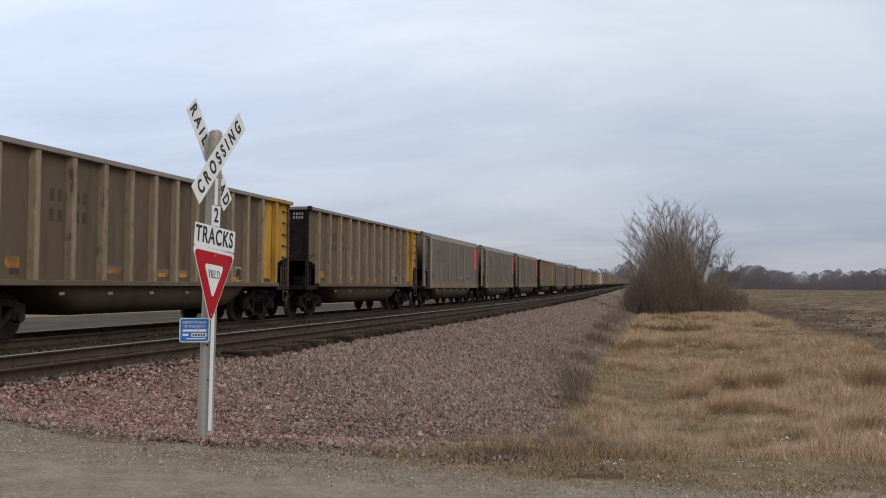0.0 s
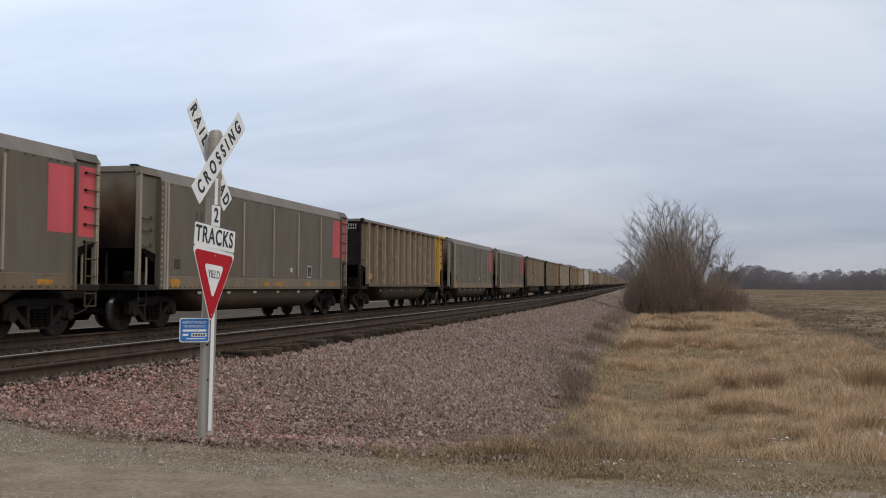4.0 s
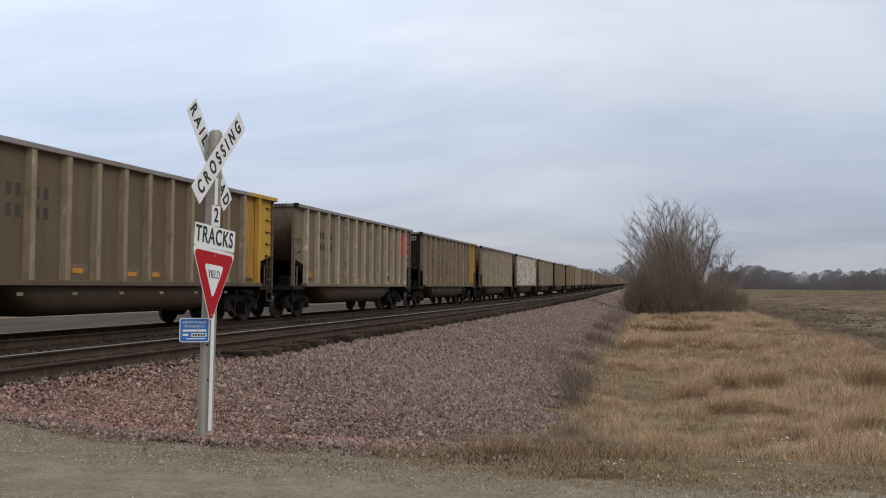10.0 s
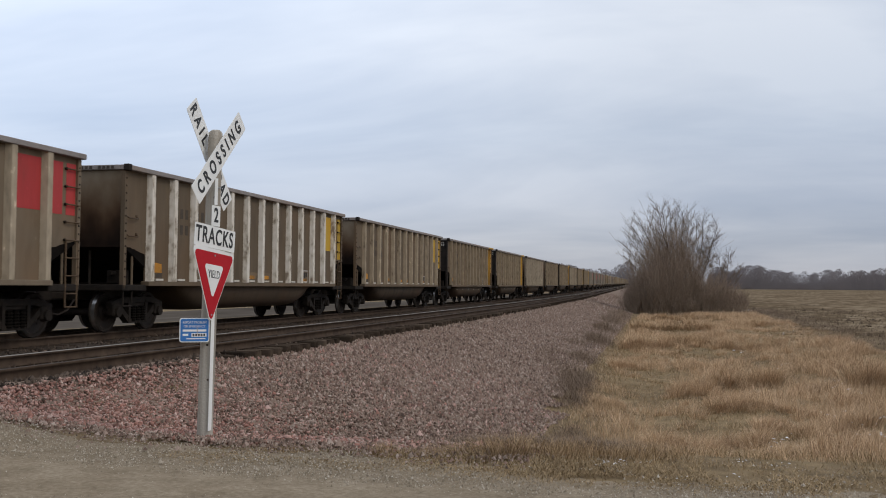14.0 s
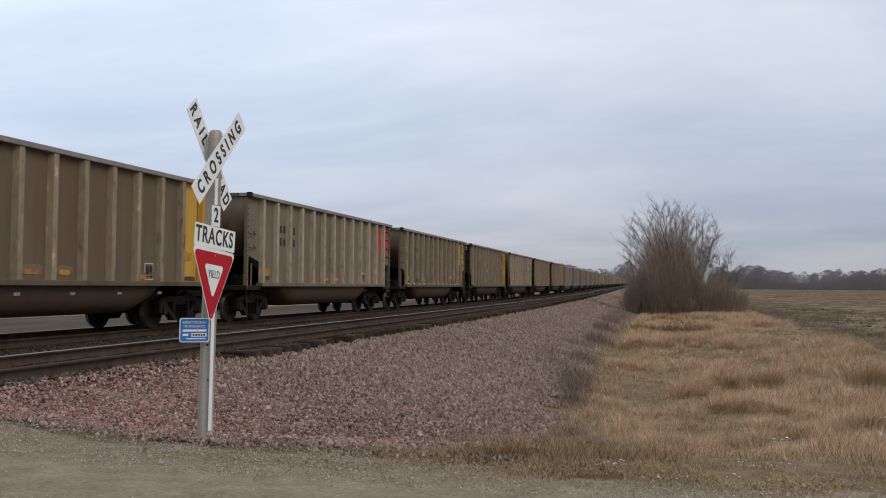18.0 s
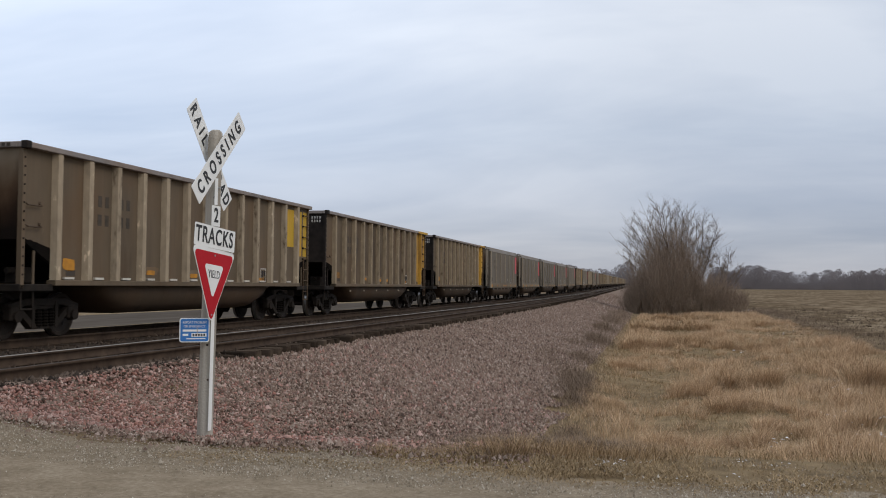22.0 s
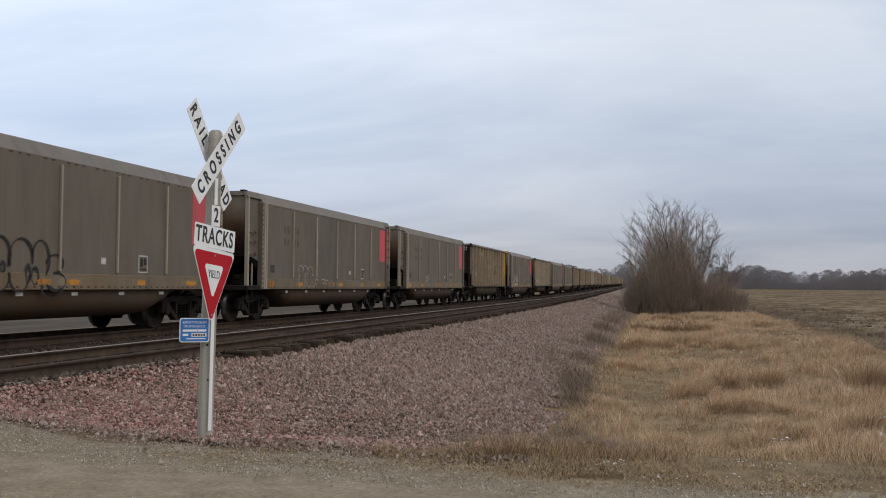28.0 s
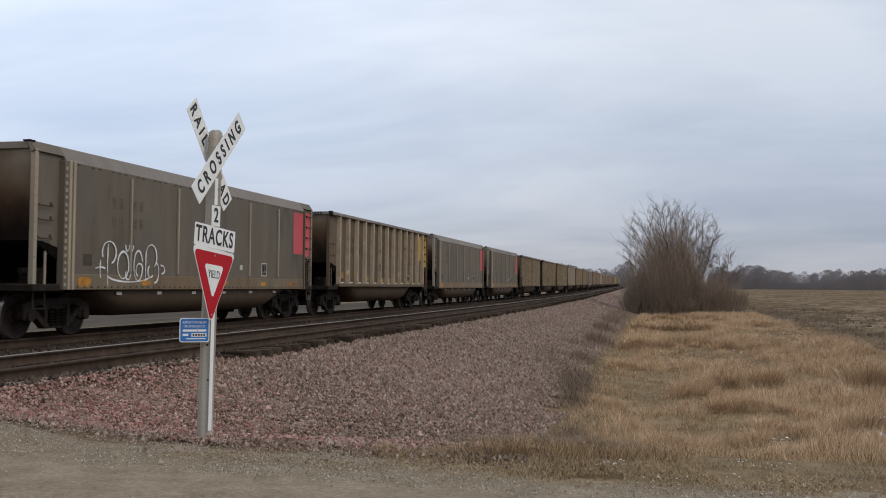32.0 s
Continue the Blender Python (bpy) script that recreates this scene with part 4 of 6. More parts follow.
def make_sign():
    s = new("crossing_sign")
    s.location = POST
    tagged(s, "railroad crossbuck and yield signs on a weathered wooden post", "railroad sign")
    # post: rounded, slightly leaning, checked and worn
    bm = B()
    n, rings = 14, []
    hs = (-0.35, 0.0, 0.5, 1.0, 1.6, 2.2, 2.8, 3.15, 3.22, 3.245)
    rs = (0.083, 0.083, 0.080, 0.079, 0.078, 0.077, 0.076, 0.075, 0.070, 0.045)
    rng = random.Random(4)
    for h, r in zip(hs, rs):
        rings.append([bm.verts.new((0.004 * h + r * (1 + rng.uniform(-0.03, 0.03)) * math.cos(6.28319 * i / n), 0.032 * h + r * (1 + rng.uniform(-0.03, 0.03)) * math.sin(6.28319 * i / n), h)) for i in range(n)])
    for a, b in zip(rings, rings[1:]):
        for i in range(n):
            bm.faces.new((a[i], a[(i + 1) % n], b[(i + 1) % n], b[i])).smooth = True
    bm.faces.new(rings[-1])
    part("post", bm, M_POST, s, "weathered grey wooden post")
    for h, a in ((0.62, -0.95), (0.98, -1.2), (2.52, -0.9), (2.95, -1.3), (0.30, -1.4)):
        c = Vector((0.004 * h + 0.0775 * math.cos(a), 0.032 * h + 0.0775 * math.sin(a), h))
        d = Vector((math.cos(a), math.sin(a), 0))
        part("knot", tube(B(), c - d * 0.012, c + d * 0.003, 0.016, 0.011, n=7), M_TIE, s, "dark knot in the wood")
    # crossbuck
    def blade(x, y, z, turn, ang, length, wide, words, label):
        m = on_post(x, y, z, turn) @ Matrix.Rotation(ang, 4, "Z")
        bl = plate_poly(rounded(rect(length, wide), 0.012, 2), m, M_SIGNWHITE, s, "blade", 0.004, label)
        for txt, off, spread in words:
            lettering("lettering", txt, 0.198, bl, up(m, 0.0065) @ Matrix.Translation((off, -0.004, 0)), M_SIGNBLACK, spread, 0.76, 0.0055)
        return bl
    blade(-0.094, 9.146, 2.985, -0.023, radians(-50.3), 1.285, 0.243, (("RAIL", -0.39, 1.66), ("ROAD", 0.36, 1.44)), "white crossbuck blade reading RAIL ROAD")
    blade(0.094, 8.998, 2.958, -0.042, radians(44.3), 1.318, 0.233, (("CROSSING", 0.0, 1.80),), "white crossbuck blade reading CROSSING")
    for y, z in ((8.985, 2.95), (9.0, 2.62)):
        bm = tube(B(), (0.02, y - POST.y, z), (0.112, y - POST.y, z), 0.012, n=6)
        part("bolt", bm, M_GALV, s)
    # number plate over the word plate
    m = on_post(0.088, 8.948, 2.323, -0.0975, 0.028)
    two = plate_poly(rect(0.158, 0.214), m, M_SIGNWHITE, s, "number_panel", 0.003, "white panel with the number 2")
    lettering("lettering", "2", 0.21, two, up(m, 0.006), M_SIGNBLACK, 1, 0.8, 0.004)
    m = on_post(0.088, 8.941, 2.095, -0.0966, 0.0843)
    tr = plate_poly(rounded(rect(0.757, 0.230), 0.012, 3), m, M_SIGNWHITE, s, "tracks_panel", 0.004, "white panel reading TRACKS")
    lettering("lettering", "TRACKS", 0.232, tr, up(m, 0.0065) @ Matrix.Translation((-0.012, 0, 0)), M_SIGNBLACK, 1.14, 0.745, 0.0035)
    # yield sign
    m = on_post(0.092, 8.878, 1.454, -0.0355, 0.0808)
    h = 0.787
    tri = [(-0.4505, h * 0.667), (0, -h * 0.333), (0.4505, h * 0.667)]
    y0 = plate_poly(rounded(tri, 0.045), m, M_SIGNWHITE, s, "yield_panel", 0.004, "white-edged triangular yield sign")
    plate_poly(rounded([(a * 0.925, b * 0.925 - 0.0) for a, b in tri], 0.04), up(m, 0.0055), M_SIGNRED, y0, "red_band", 0.0015, "red border of the yield sign")
    plate_poly(rounded([(a * 0.45, b * 0.45 + 0.12) for a, b in tri], 0.028), up(m, 0.0085), M_SIGNWHITE, y0, "white_centre", 0.0015)
    lettering("lettering", "YIELD", 0.118, y0, up(m, 0.0125) @ Matrix.Translation((0, 0.255, 0)), M_SIGNBLACK, 1.06, 0.74, -0.001)
    for z in (0.455, -0.16):
        mm = up(m, 0.008) @ Matrix.Translation((0, z, 0))
        bm = B()
        prism(bm, [(0.011 * math.cos(a), 0.011 * math.sin(a)) for a in (0, 1.05, 2.09, 3.14, 4.19, 5.24)], "z", 0, 0.006)
        bm.transform(mm)
        part("bolt", bm, M_GALV, s)
    # white strip down the post
    bm = B()
    box(bm, 0.080, 0.0845, -0.085, -0.015, 0.10, 1.62)
    for v in bm.verts:
        v.co.y += 0.026 * v.co.z - 0.004
    part("reflective_strip", bm, M_SIGNWHITE, s, "white reflective strip")
    bm = B()
    box(bm, 0.080, 0.0845, -0.085, -0.020, 2.44, 2.72)
    for v in bm.verts:
        v.co.y += 0.026 * v.co.z - 0.01
    part("reflective_strip", bm, M_SIGNWHITE, s, "white reflective strip")
    # blue notice, turned towards the road
    m = Matrix.Translation((-0.062, -0.138, 1.136)) @ Matrix.Rotation(radians(-58), 4, "Z") @ FACE
    bl = plate_poly(rounded(rect(0.300, 0.250), 0.025), m, M_SIGNWHITE, s, "notice_panel", 0.003, "small blue and white notice")
    plate_poly(rounded(rect(0.280, 0.230), 0.02), up(m, 0.004), M_SIGNBLUE, bl, "blue_field", 0.0015, "blue sheeting")
    lettering("lettering", "REPORT PROBLEM", 0.034, bl, up(m, 0.0075) @ Matrix.Translation((0, 0.078, 0)), M_SIGNWHITE, 1.0, 0.86)
    lettering("lettering", "OR EMERGENCY", 0.034, bl, up(m, 0.0075) @ Matrix.Translation((0, 0.038, 0)), M_SIGNWHITE, 1.0, 0.86)
    for x0, y1, w, hh, mat in ((0.0, -0.004, 0.235, 0.022, M_SIGNWHITE), (-0.09, -0.048, 0.055, 0.022, M_SIGNWHITE), (0.045, -0.050, 0.15, 0.036, M_SIGNWHITE), (0.015, -0.088, 0.19, 0.010, M_SIGNWHITE)):
        plate_poly(rect(w, hh), up(m, 0.006) @ Matrix.Translation((x0, y1, 0)), mat, bl, "text_bar", 0.0015)
    for k in range(5):
        plate_poly(rect(0.018, 0.022), up(m, 0.008) @ Matrix.Translation((-0.01 + 0.027 * k, -0.050, 0)), M_SIGNBLACK, bl, "text_bar", 0.001)
    bm = box(B(), -0.075, -0.03, -0.13, -0.06, 1.10, 1.16)
    part("bracket", bm, M_GALV, s)


make_sign()


# ================= trees =================
def grow(rng, start, way, length, radius, depth, out, spread, lift, twist):
    """A limb in bends, with side limbs: rows of (p, q, r1, r2, depth)."""
    p, d = Vector(start), Vector(way).normalized()
    steps = 4 if depth else 3
    for i in range(steps):
        k0, k1 = 1 - 0.72 * i / steps, 1 - 0.72 * (i + 1) / steps
        d = (d + Vector((rng.uniform(-1, 1), rng.uniform(-1, 1), rng.uniform(-0.6, 1))) * twist + Vector((0, 0, lift))).normalized()
        q = p + d * (length / steps)
        out.append((p.copy(), q.copy(), radius * k0, radius * k1, depth))
        if depth > 0 and i > 0:
            for _ in range(2 if depth > 1 else 3):
                side = Vector((rng.uniform(-1, 1), rng.uniform(-1, 1), rng.uniform(-0.15, 0.8))).normalized()
                grow(rng, q, d * (1 - spread) + side * spread, length * rng.uniform(0.42, 0.66), radius * k1 * 0.62, depth - 1, out, spread, lift, twist)
        p = q


def limbs_mesh(name, rows, mat, parent, sides, rmin):
    n = len(rows)
    P = np.array([r[0] for r in rows])
    Q = np.array([r[1] for r in rows])
    r1 = np.maximum(np.array([r[2] for r in rows]), rmin)
    r2 = np.maximum(np.array([r[3] for r in rows]), rmin * 0.8)
    D = Q - P
    D /= np.linalg.norm(D, axis=1)[:, None]
    H = np.where(np.abs(D[:, 2:3]) > 0.9, np.array([[1.0, 0, 0]]), np.array([[0, 0, 1.0]]))
    U = np.cross(D, H)
    U /= np.linalg.norm(U, axis=1)[:, None]
    W = np.cross(D, U)
    ring = []
    for c, r in ((P, r1), (Q, r2)):
        for i in range(sides):
            a = 2 * np.pi * i / sides
            ring.append(c + (U * math.cos(a) + W * math.sin(a)) * r[:, None])
    v = np.stack(ring, 1)
    f = np.array([(i, (i + 1) % sides, sides + (i + 1) % sides, sides + i) for i in range(sides)])
    return raw(name, v.reshape(-1, 3), (f[None] + (np.arange(n) * 2 * sides)[:, None, None]).reshape(-1, 4), mat, parent)


def fork(rng, start, way, length, radius, depth, out):
    """A nearly straight rising branch that forks at narrow angles into finer ones."""
    p, d = Vector(start), Vector(way).normalized()
    steps = 4 if depth else 3
    for i in range(steps):
        k0, k1 = 1 - 0.75 * i / steps, 1 - 0.75 * (i + 1) / steps
        d = (d + Vector((rng.uniform(-1, 1), rng.uniform(-1, 1), rng.uniform(-0.4, 0.9))) * 0.10).normalized()
        q = p + d * (length / steps)
        out.append((p.copy(), q.copy(), radius * k0, radius * k1, depth))
        if depth > 0:
            for _ in range(2 if depth > 1 else 3):
                side = Vector((rng.gauss(0, 1), rng.gauss(0, 1), rng.uniform(-0.2, 0.8))).normalized()
                fork(rng, q, d * 0.68 + side * rng.uniform(0.45, 0.95), length * rng.uniform(0.36, 0.66), radius * k1 * 0.6, depth - 1, out)
        p = q


def fan_tree(x, y, tips, label, seed, thick=0.13):
    """A bare tree whose limbs fan up from one foot to the given tips (sideways, height)."""
    rng = random.Random(seed)
    t = tagged(new("tree"), label, "tree")
    t.location = (x, y, float(terrain(x, y)) - 0.1)
    rows = []
    for dx, h in tips:
        dy = rng.uniform(-0.35, 0.35) * h * 0.6
        a, b, c = Vector((dx * 0.05 + rng.uniform(-0.25, 0.25), rng.uniform(-0.4, 0.4), 0)), Vector((dx * 0.42 + rng.uniform(-0.3, 0.3), dy * 0.5, h * 0.52)), Vector((dx, dy, h * 0.94))
        n = 9
        pts = [a * (1 - k / n) ** 2 + b * (2 * (k / n) * (1 - k / n)) + c * (k / n) ** 2 + Vector((rng.uniform(-0.09, 0.09), rng.uniform(-0.09, 0.09), 0)) for k in range(n + 1)]
        for k in range(n):
            r0 = thick * (h / 12) * (1 - 0.93 * k / n)
            r1 = thick * (h / 12) * (1 - 0.93 * (k + 1) / n)
            rows.append((pts[k], pts[k + 1], r0, r1, 3))
            if k < 3:
                continue
            d = (pts[k + 1] - pts[k]).normalized()
            for m in range(2):
                side = Vector((rng.choice((-1, 1)) * rng.uniform(0.4, 1), rng.uniform(-0.9, 0.9), rng.uniform(0.0, 0.4))).normalized()
                fork(rng, pts[k + 1], d * 0.72 + side * 0.62, h * rng.uniform(0.12, 0.20) * (1.20 - 0.72 * k / n), max(r1 * 0.5, 0.012), 2 if k < 8 else 1, rows)
    limbs_mesh("trunk", [r for r in rows if r[4] == 3], M_BARK, t, 6, 0.026)
    limbs_mesh("branching", [r for r in rows if r[4] == 2], M_BARK, t, 4, 0.011)
    tagged(limbs_mesh("crown", [r for r in rows if r[4] <= 1], M_TWIG, t, 3, 0.0040), "fine bare grey-brown twigs", kind="stuff")
    return t


def make_shrub(x, y, rx, ry, height, count, label, seed, parent_name="shrub"):
    """A thicket: thin stems fanning up out of the ground with side twigs."""
    rng = random.Random(seed)
    z = float(terrain(x, y))
    t = tagged(new(parent_name), label, "shrub")
    t.location = (x, y, z - 0.05)
    rows = []
    for k in range(count):
        a, r = rng.uniform(0, 6.283), math.sqrt(rng.uniform(0, 1))
        bx, by = rx * r * math.cos(a), ry * r * math.sin(a)
        top = height * (1 - 0.55 * r * r) * rng.uniform(0.55, 1.05)
        grow(rng, (bx, by, 0), (0.32 * math.cos(a) * r + rng.uniform(-0.2, 0.2), 0.32 * math.sin(a) * r + rng.uniform(-0.2, 0.2), 1), top, 0.022, 1, rows, 0.45, 0.03, 0.16)
    limbs_mesh("stem_mass", [r for r in rows if r[4] == 1], M_BRUSH, t, 3, 0.011)
    limbs_mesh("twig_mass", [r for r in rows if r[4] == 0], M_BRUSH, t, 3, 0.0095)
    return t


fan_tree(1.0, 101.0, ((-5.7, 8.0), (-5.6, 6.6), (-5.3, 9.1), (-4.7, 10.0), (-4.0, 10.7), (-3.2, 11.2), (-2.2, 12.3), (-1.5, 11.8), (-0.7, 11.5), (-0.2, 11.9), (0.6, 11.5), (1.3, 10.4), (-4.9, 5.4), (-2.5, 9.0), (0.3, 9.4), (-3.6, 8.4)), "bare many-limbed tree fanning up out of a brown thicket", 5)
fan_tree(2.6, 102.0, ((-0.6, 9.6), (0.4, 10.4), (1.1, 10.8), (2.5, 10.0), (2.2, 8.6), (1.2, 7.4)), "slimmer bare tree leaning out of the thicket", 9, 0.10)
fan_tree(5.8, 100.5, ((0.4, 6.8), (-0.7, 6.0), (1.5, 5.2), (-1.5, 5.6)), "small bare tree at the thicket's edge", 15, 0.10)
make_shrub(-0.2, 100.0, 2.7, 2.4, 7.6, 460, "dense leafless brown thicket round the tree", 31)
make_shrub(1.0, 99.0, 5.4, 2.2, 3.8, 560, "dense brown brush at the foot of the thicket", 35)
make_shrub(4.3, 99.2, 3.4, 2.0, 3.0, 340, "reddish-brown leafless shrubs at the thicket's edge", 32)
make_shrub(-2.4, 100.0, 1.7, 2.2, 3.2, 200, "low leafless brown shrubs beside the bank", 33)
make_shrub(-3.6, 70.0, 0.9, 9.0, 0.8, 110, "low brown brush along the foot of the bank", 34)


def make_woods(name, x0, x1, y, height, count, seed, label):
    """Far bare woods: trunks and hazy crowns of fine twigs, one mesh."""
    rng = np.random.RandomState(seed)
    tx = rng.uniform(x0, x1, count)
    tyy = y + rng.uniform(-25, 25, count)
    th = height * rng.uniform(0.58, 1.0, count) * (0.82 + 0.10 * np.sin(tx * 0.05) + 0.10 * np.sin(tx * 0.017 + 1) + 0.06 * np.sin(tx * 0.13))
    per = 520
    n = count * per
    T = np.repeat(np.arange(count), per)
    a, r, q = rng.uniform(0, 6.283, n), np.sqrt(rng.uniform(0, 1, n)), rng.uniform(0, 1, n)
    hz = 0.08 + 0.92 * q
    rad = 0.46 * th[T] * np.sin(np.pi * np.clip(0.12 + 0.86 * q, 0, 1)) ** 0.7 * r
    c = np.stack([tx[T] + rad * np.cos(a), tyy[T] + rad * np.sin(a), terrain(tx, tyy)[T] + th[T] * hz * 0.97], -1)
    ln = rng.uniform(0.03, 0.06, n) * th[T]
    d = np.stack([np.cos(a) * r * 0.7 + rng.normal(size=n) * 0.3, rng.normal(size=n) * 0.3, rng.uniform(0.4, 1.2, n)], -1)
    d /= np.linalg.norm(d, axis=1)[:, None]
    s = np.stack([-d[:, 2], np.zeros(n), d[:, 0]], -1) * (ln * rng.uniform(0.12, 0.26, n))[:, None]
    v = np.stack([c - s - d * ln[:, None] * 0.5, c + s - d * ln[:, None] * 0.5, c + d * ln[:, None] * 0.5], 1)
    # undergrowth: a low band of upright stems
    m = count * 340
    bx, by = rng.uniform(x0, x1, m), y + rng.uniform(-25, 25, m)
    bh = height * rng.uniform(0.10, 0.50, m) * (0.7 + 0.3 * np.sin(bx * 0.05))
    bz, bw = terrain(bx, by) + bh * rng.uniform(-0.3, 0.6, m), rng.uniform(0.10, 0.30, m)
    lo = np.stack([np.stack([bx - bw, by, bz], -1), np.stack([bx + bw, by, bz], -1), np.stack([bx + rng.uniform(-0.6, 0.6, m), by, bz + bh], -1)], 1)
    v = np.concatenate([v, lo]).reshape(-1, 3)
    f = np.arange(len(v)).reshape(-1, 3)
    return tagged(raw(name, v, f, M_WOODS_HAZED), label, "woods", kind="stuff")


make_woods("far_woods", 30, 420, 720, 19, 420, 41, "line of bare grey woods on the horizon")
make_woods("far_woods", 150, 560, 900, 20, 200, 42, "further bare grey woods on the horizon")
make_woods("far_woods", -95, -28, 760, 24, 70, 43, "hazy bare woods beyond the end of the train")
make_woods("far_woods", -700, -120, 820, 17, 90, 44, "bare grey woods beyond the railway")


# ================= snow =================
def make_snow():
    rng = random.Random(61)
    spots = ((7.86, 101.6, 9, 0.5), (6.05, 66.5, 9, 0.5), (6.1, 54.0, 9, 0.45), (4.09, 34.0, 14, 0.20), (3.6, 33.3, 7, 0.2), (4.28, 26.3, 14, 0.25), (4.4, 25.3, 12, 0.3), (3.54, 21.1, 14, 0.25), (3.84, 21.3, 8, 0.2), (1.86, 17.3, 14, 0.16), (1.95, 16.2, 10, 0.14), (3.38, 16.8, 14, 0.2), (3.55, 18.4, 10, 0.2), (2.85, 39.8, 6, 0.25), (0.62, 9.05, 5, 0.06), (1.02, 8.95, 5, 0.06), (-0.45, 8.68, 14, 0.09), (-0.56, 8.52, 10, 0.08), (0.06, 8.02, 3, 0.03), (0.54, 8.25, 4, 0.05))
    bm = B()
    for x, y, n, sp in spots:
        for _ in range(n):
            cx, cy = x + rng.gauss(0, sp), y + rng.gauss(0, sp * 0.8)
            r = rng.uniform(0.004, 0.014) * (1 + y / 30) * (1.0 if y > 10 else 0.45)
            res = bmesh.ops.create_icosphere(bm, subdivisions=1, radius=r)
            zz = float(terrain(cx, cy)) + (rng.uniform(0.05, 0.16) if y > 10 else rng.uniform(0.02, 0.06))
            kx, ky, kz, slope = rng.uniform(0.8, 2.4), rng.uniform(0.8, 1.6), rng.uniform(0.35, 0.8), rng.uniform(-0.5, 0.5)
            for v in res["verts"]:
                jag = rng.uniform(0.65, 1.25)
                v.co = Vector((v.co.x * kx * jag + cx, v.co.y * ky * jag + cy, v.co.z * kz * jag + slope * v.co.x + zz))
    tagged(finish("snow_flecks", bm, M_SNOW), "scattered flecks of old white snow in the grass", "snow", kind="stuff")


make_snow()


# ================= coal cars =================
# A car's own space: y along the track (+y is its rear end, away from the road), x = 0 on the track's centre, z = 0 on the rails.
HALF, RIB_X, SHEET_X = 7.3, 1.60, 1.47
TRUCK_Y, AXLE, WHEEL_R = 5.95, 0.89, 0.457


def two_sides(fn, name, mat, parent, label="", sides=(1, -1)):
    """One mesh for each side of the car, mirrored."""
    made = []
    for s in sides:
        bm = B()
        fn(bm)
        if s < 0:
            bmesh.ops.scale(bm, vec=(-1, 1, 1), verts=bm.verts)
            bmesh.ops.reverse_faces(bm, faces=bm.faces)
        made.append(tagged(part(name, bm, mat, parent, label), kind="stuff" if name == "rivet_row" else ""))
    return made


def wheelset_mesh():
    bm = B()
    for s in (1, -1):
        prof = [(0.62, 0.085), (0.66, 0.15), (0.668, 0.34), (0.685, 0.36), (0.685, 0.480), (0.715, 0.482), (0.725, 0.458), (0.815, 0.452), (0.822, 0.44), (0.822, 0.385), (0.79, 0.36), (0.765, 0.20), (0.80, 0.13), (0.80, 0.085)]
        b2 = B()
        lathe_x(b2, prof, 22, mi=(6,))
        # small lugs and chalk marks make the turning visible
        for a in (0.4, 2.5, 4.6):
            box(b2, 0.772, 0.786, 0.24 * math.cos(a) - 0.02, 0.24 * math.cos(a) + 0.02, 0.24 * math.sin(a) - 0.02, 0.24 * math.sin(a) + 0.02)
        if s < 0:
            bmesh.ops.scale(b2, vec=(-1, 1, 1), verts=b2.verts)
            bmesh.ops.reverse_faces(b2, faces=b2.faces)
        me = bpy.data.meshes.new("tmp_wheel")
        b2.to_mesh(me)
        b2.free()
        bm.from_mesh(me)
        bpy.data.meshes.remove(me)
    tube(bm, (-1.10, 0, 0), (1.10, 0, 0), 0.085, n=12)
    me = bpy.data.meshes.new("wheelset")
    bm.to_mesh(me)
    bm.free()
    me.materials.append(M_WHEEL)
    me.materials.append(M_TREAD)
    return me


WHEELSET = wheelset_mesh()


def beam(bm, p, q, w, x0, x1):
    """A bar of width w from p to q in the y-z plane, between x0 and x1."""
    d = Vector((q[0] - p[0], q[1] - p[1])).normalized() * (w / 2)
    prism(bm, [(p[0] - d.y, p[1] + d.x), (p[0] + d.y, p[1] - d.x), (q[0] + d.y, q[1] - d.x), (q[0] - d.y, q[1] + d.x)], "x", x0, x1)


def side_frame_mesh():
    """A cast truck side: arched top, slanting arms down to the spring seat, openings between."""
    bm = B()
    beam(bm, (-0.62, 0.735), (0.62, 0.735), 0.13, 0.93, 1.09)
    beam(bm, (-0.40, 0.245), (0.40, 0.245), 0.10, 0.93, 1.09)
    for s in (1, -1):
        beam(bm, (s * 0.58, 0.74), (s * 1.08, 0.62), 0.14, 0.93, 1.09)
        beam(bm, (s * 0.33, 0.24), (s * 0.78, 0.60), 0.12, 0.93, 1.09)
        beam(bm, (s * 0.36, 0.22), (s * 0.36, 0.74), 0.09, 0.94, 1.10)
        tube(bm, (1.02, s * AXLE, WHEEL_R), (1.17, s * AXLE, WHEEL_R), 0.13, 0.11, n=12)
        box(bm, 0.95, 1.12, s * AXLE - 0.18, s * AXLE + 0.18, 0.38, 0.66, 0.02)
    box(bm, 0.90, 1.06, -0.34, 0.34, 0.58, 0.68, 0.02)
    me = bpy.data.meshes.new("side_frame")
    bm.to_mesh(me)
    me.materials.append(M_TRUCK)
    bmesh.ops.scale(bm, vec=(-1, 1, 1), verts=bm.verts)
    bmesh.ops.reverse_faces(bm, faces=bm.faces)
    me2 = bpy.data.meshes.new("side_frame")
    bm.to_mesh(me2)
    bm.free()
    me2.materials.append(M_TRUCK)
    return me, me2


SIDE_FRAMES = side_frame_mesh()


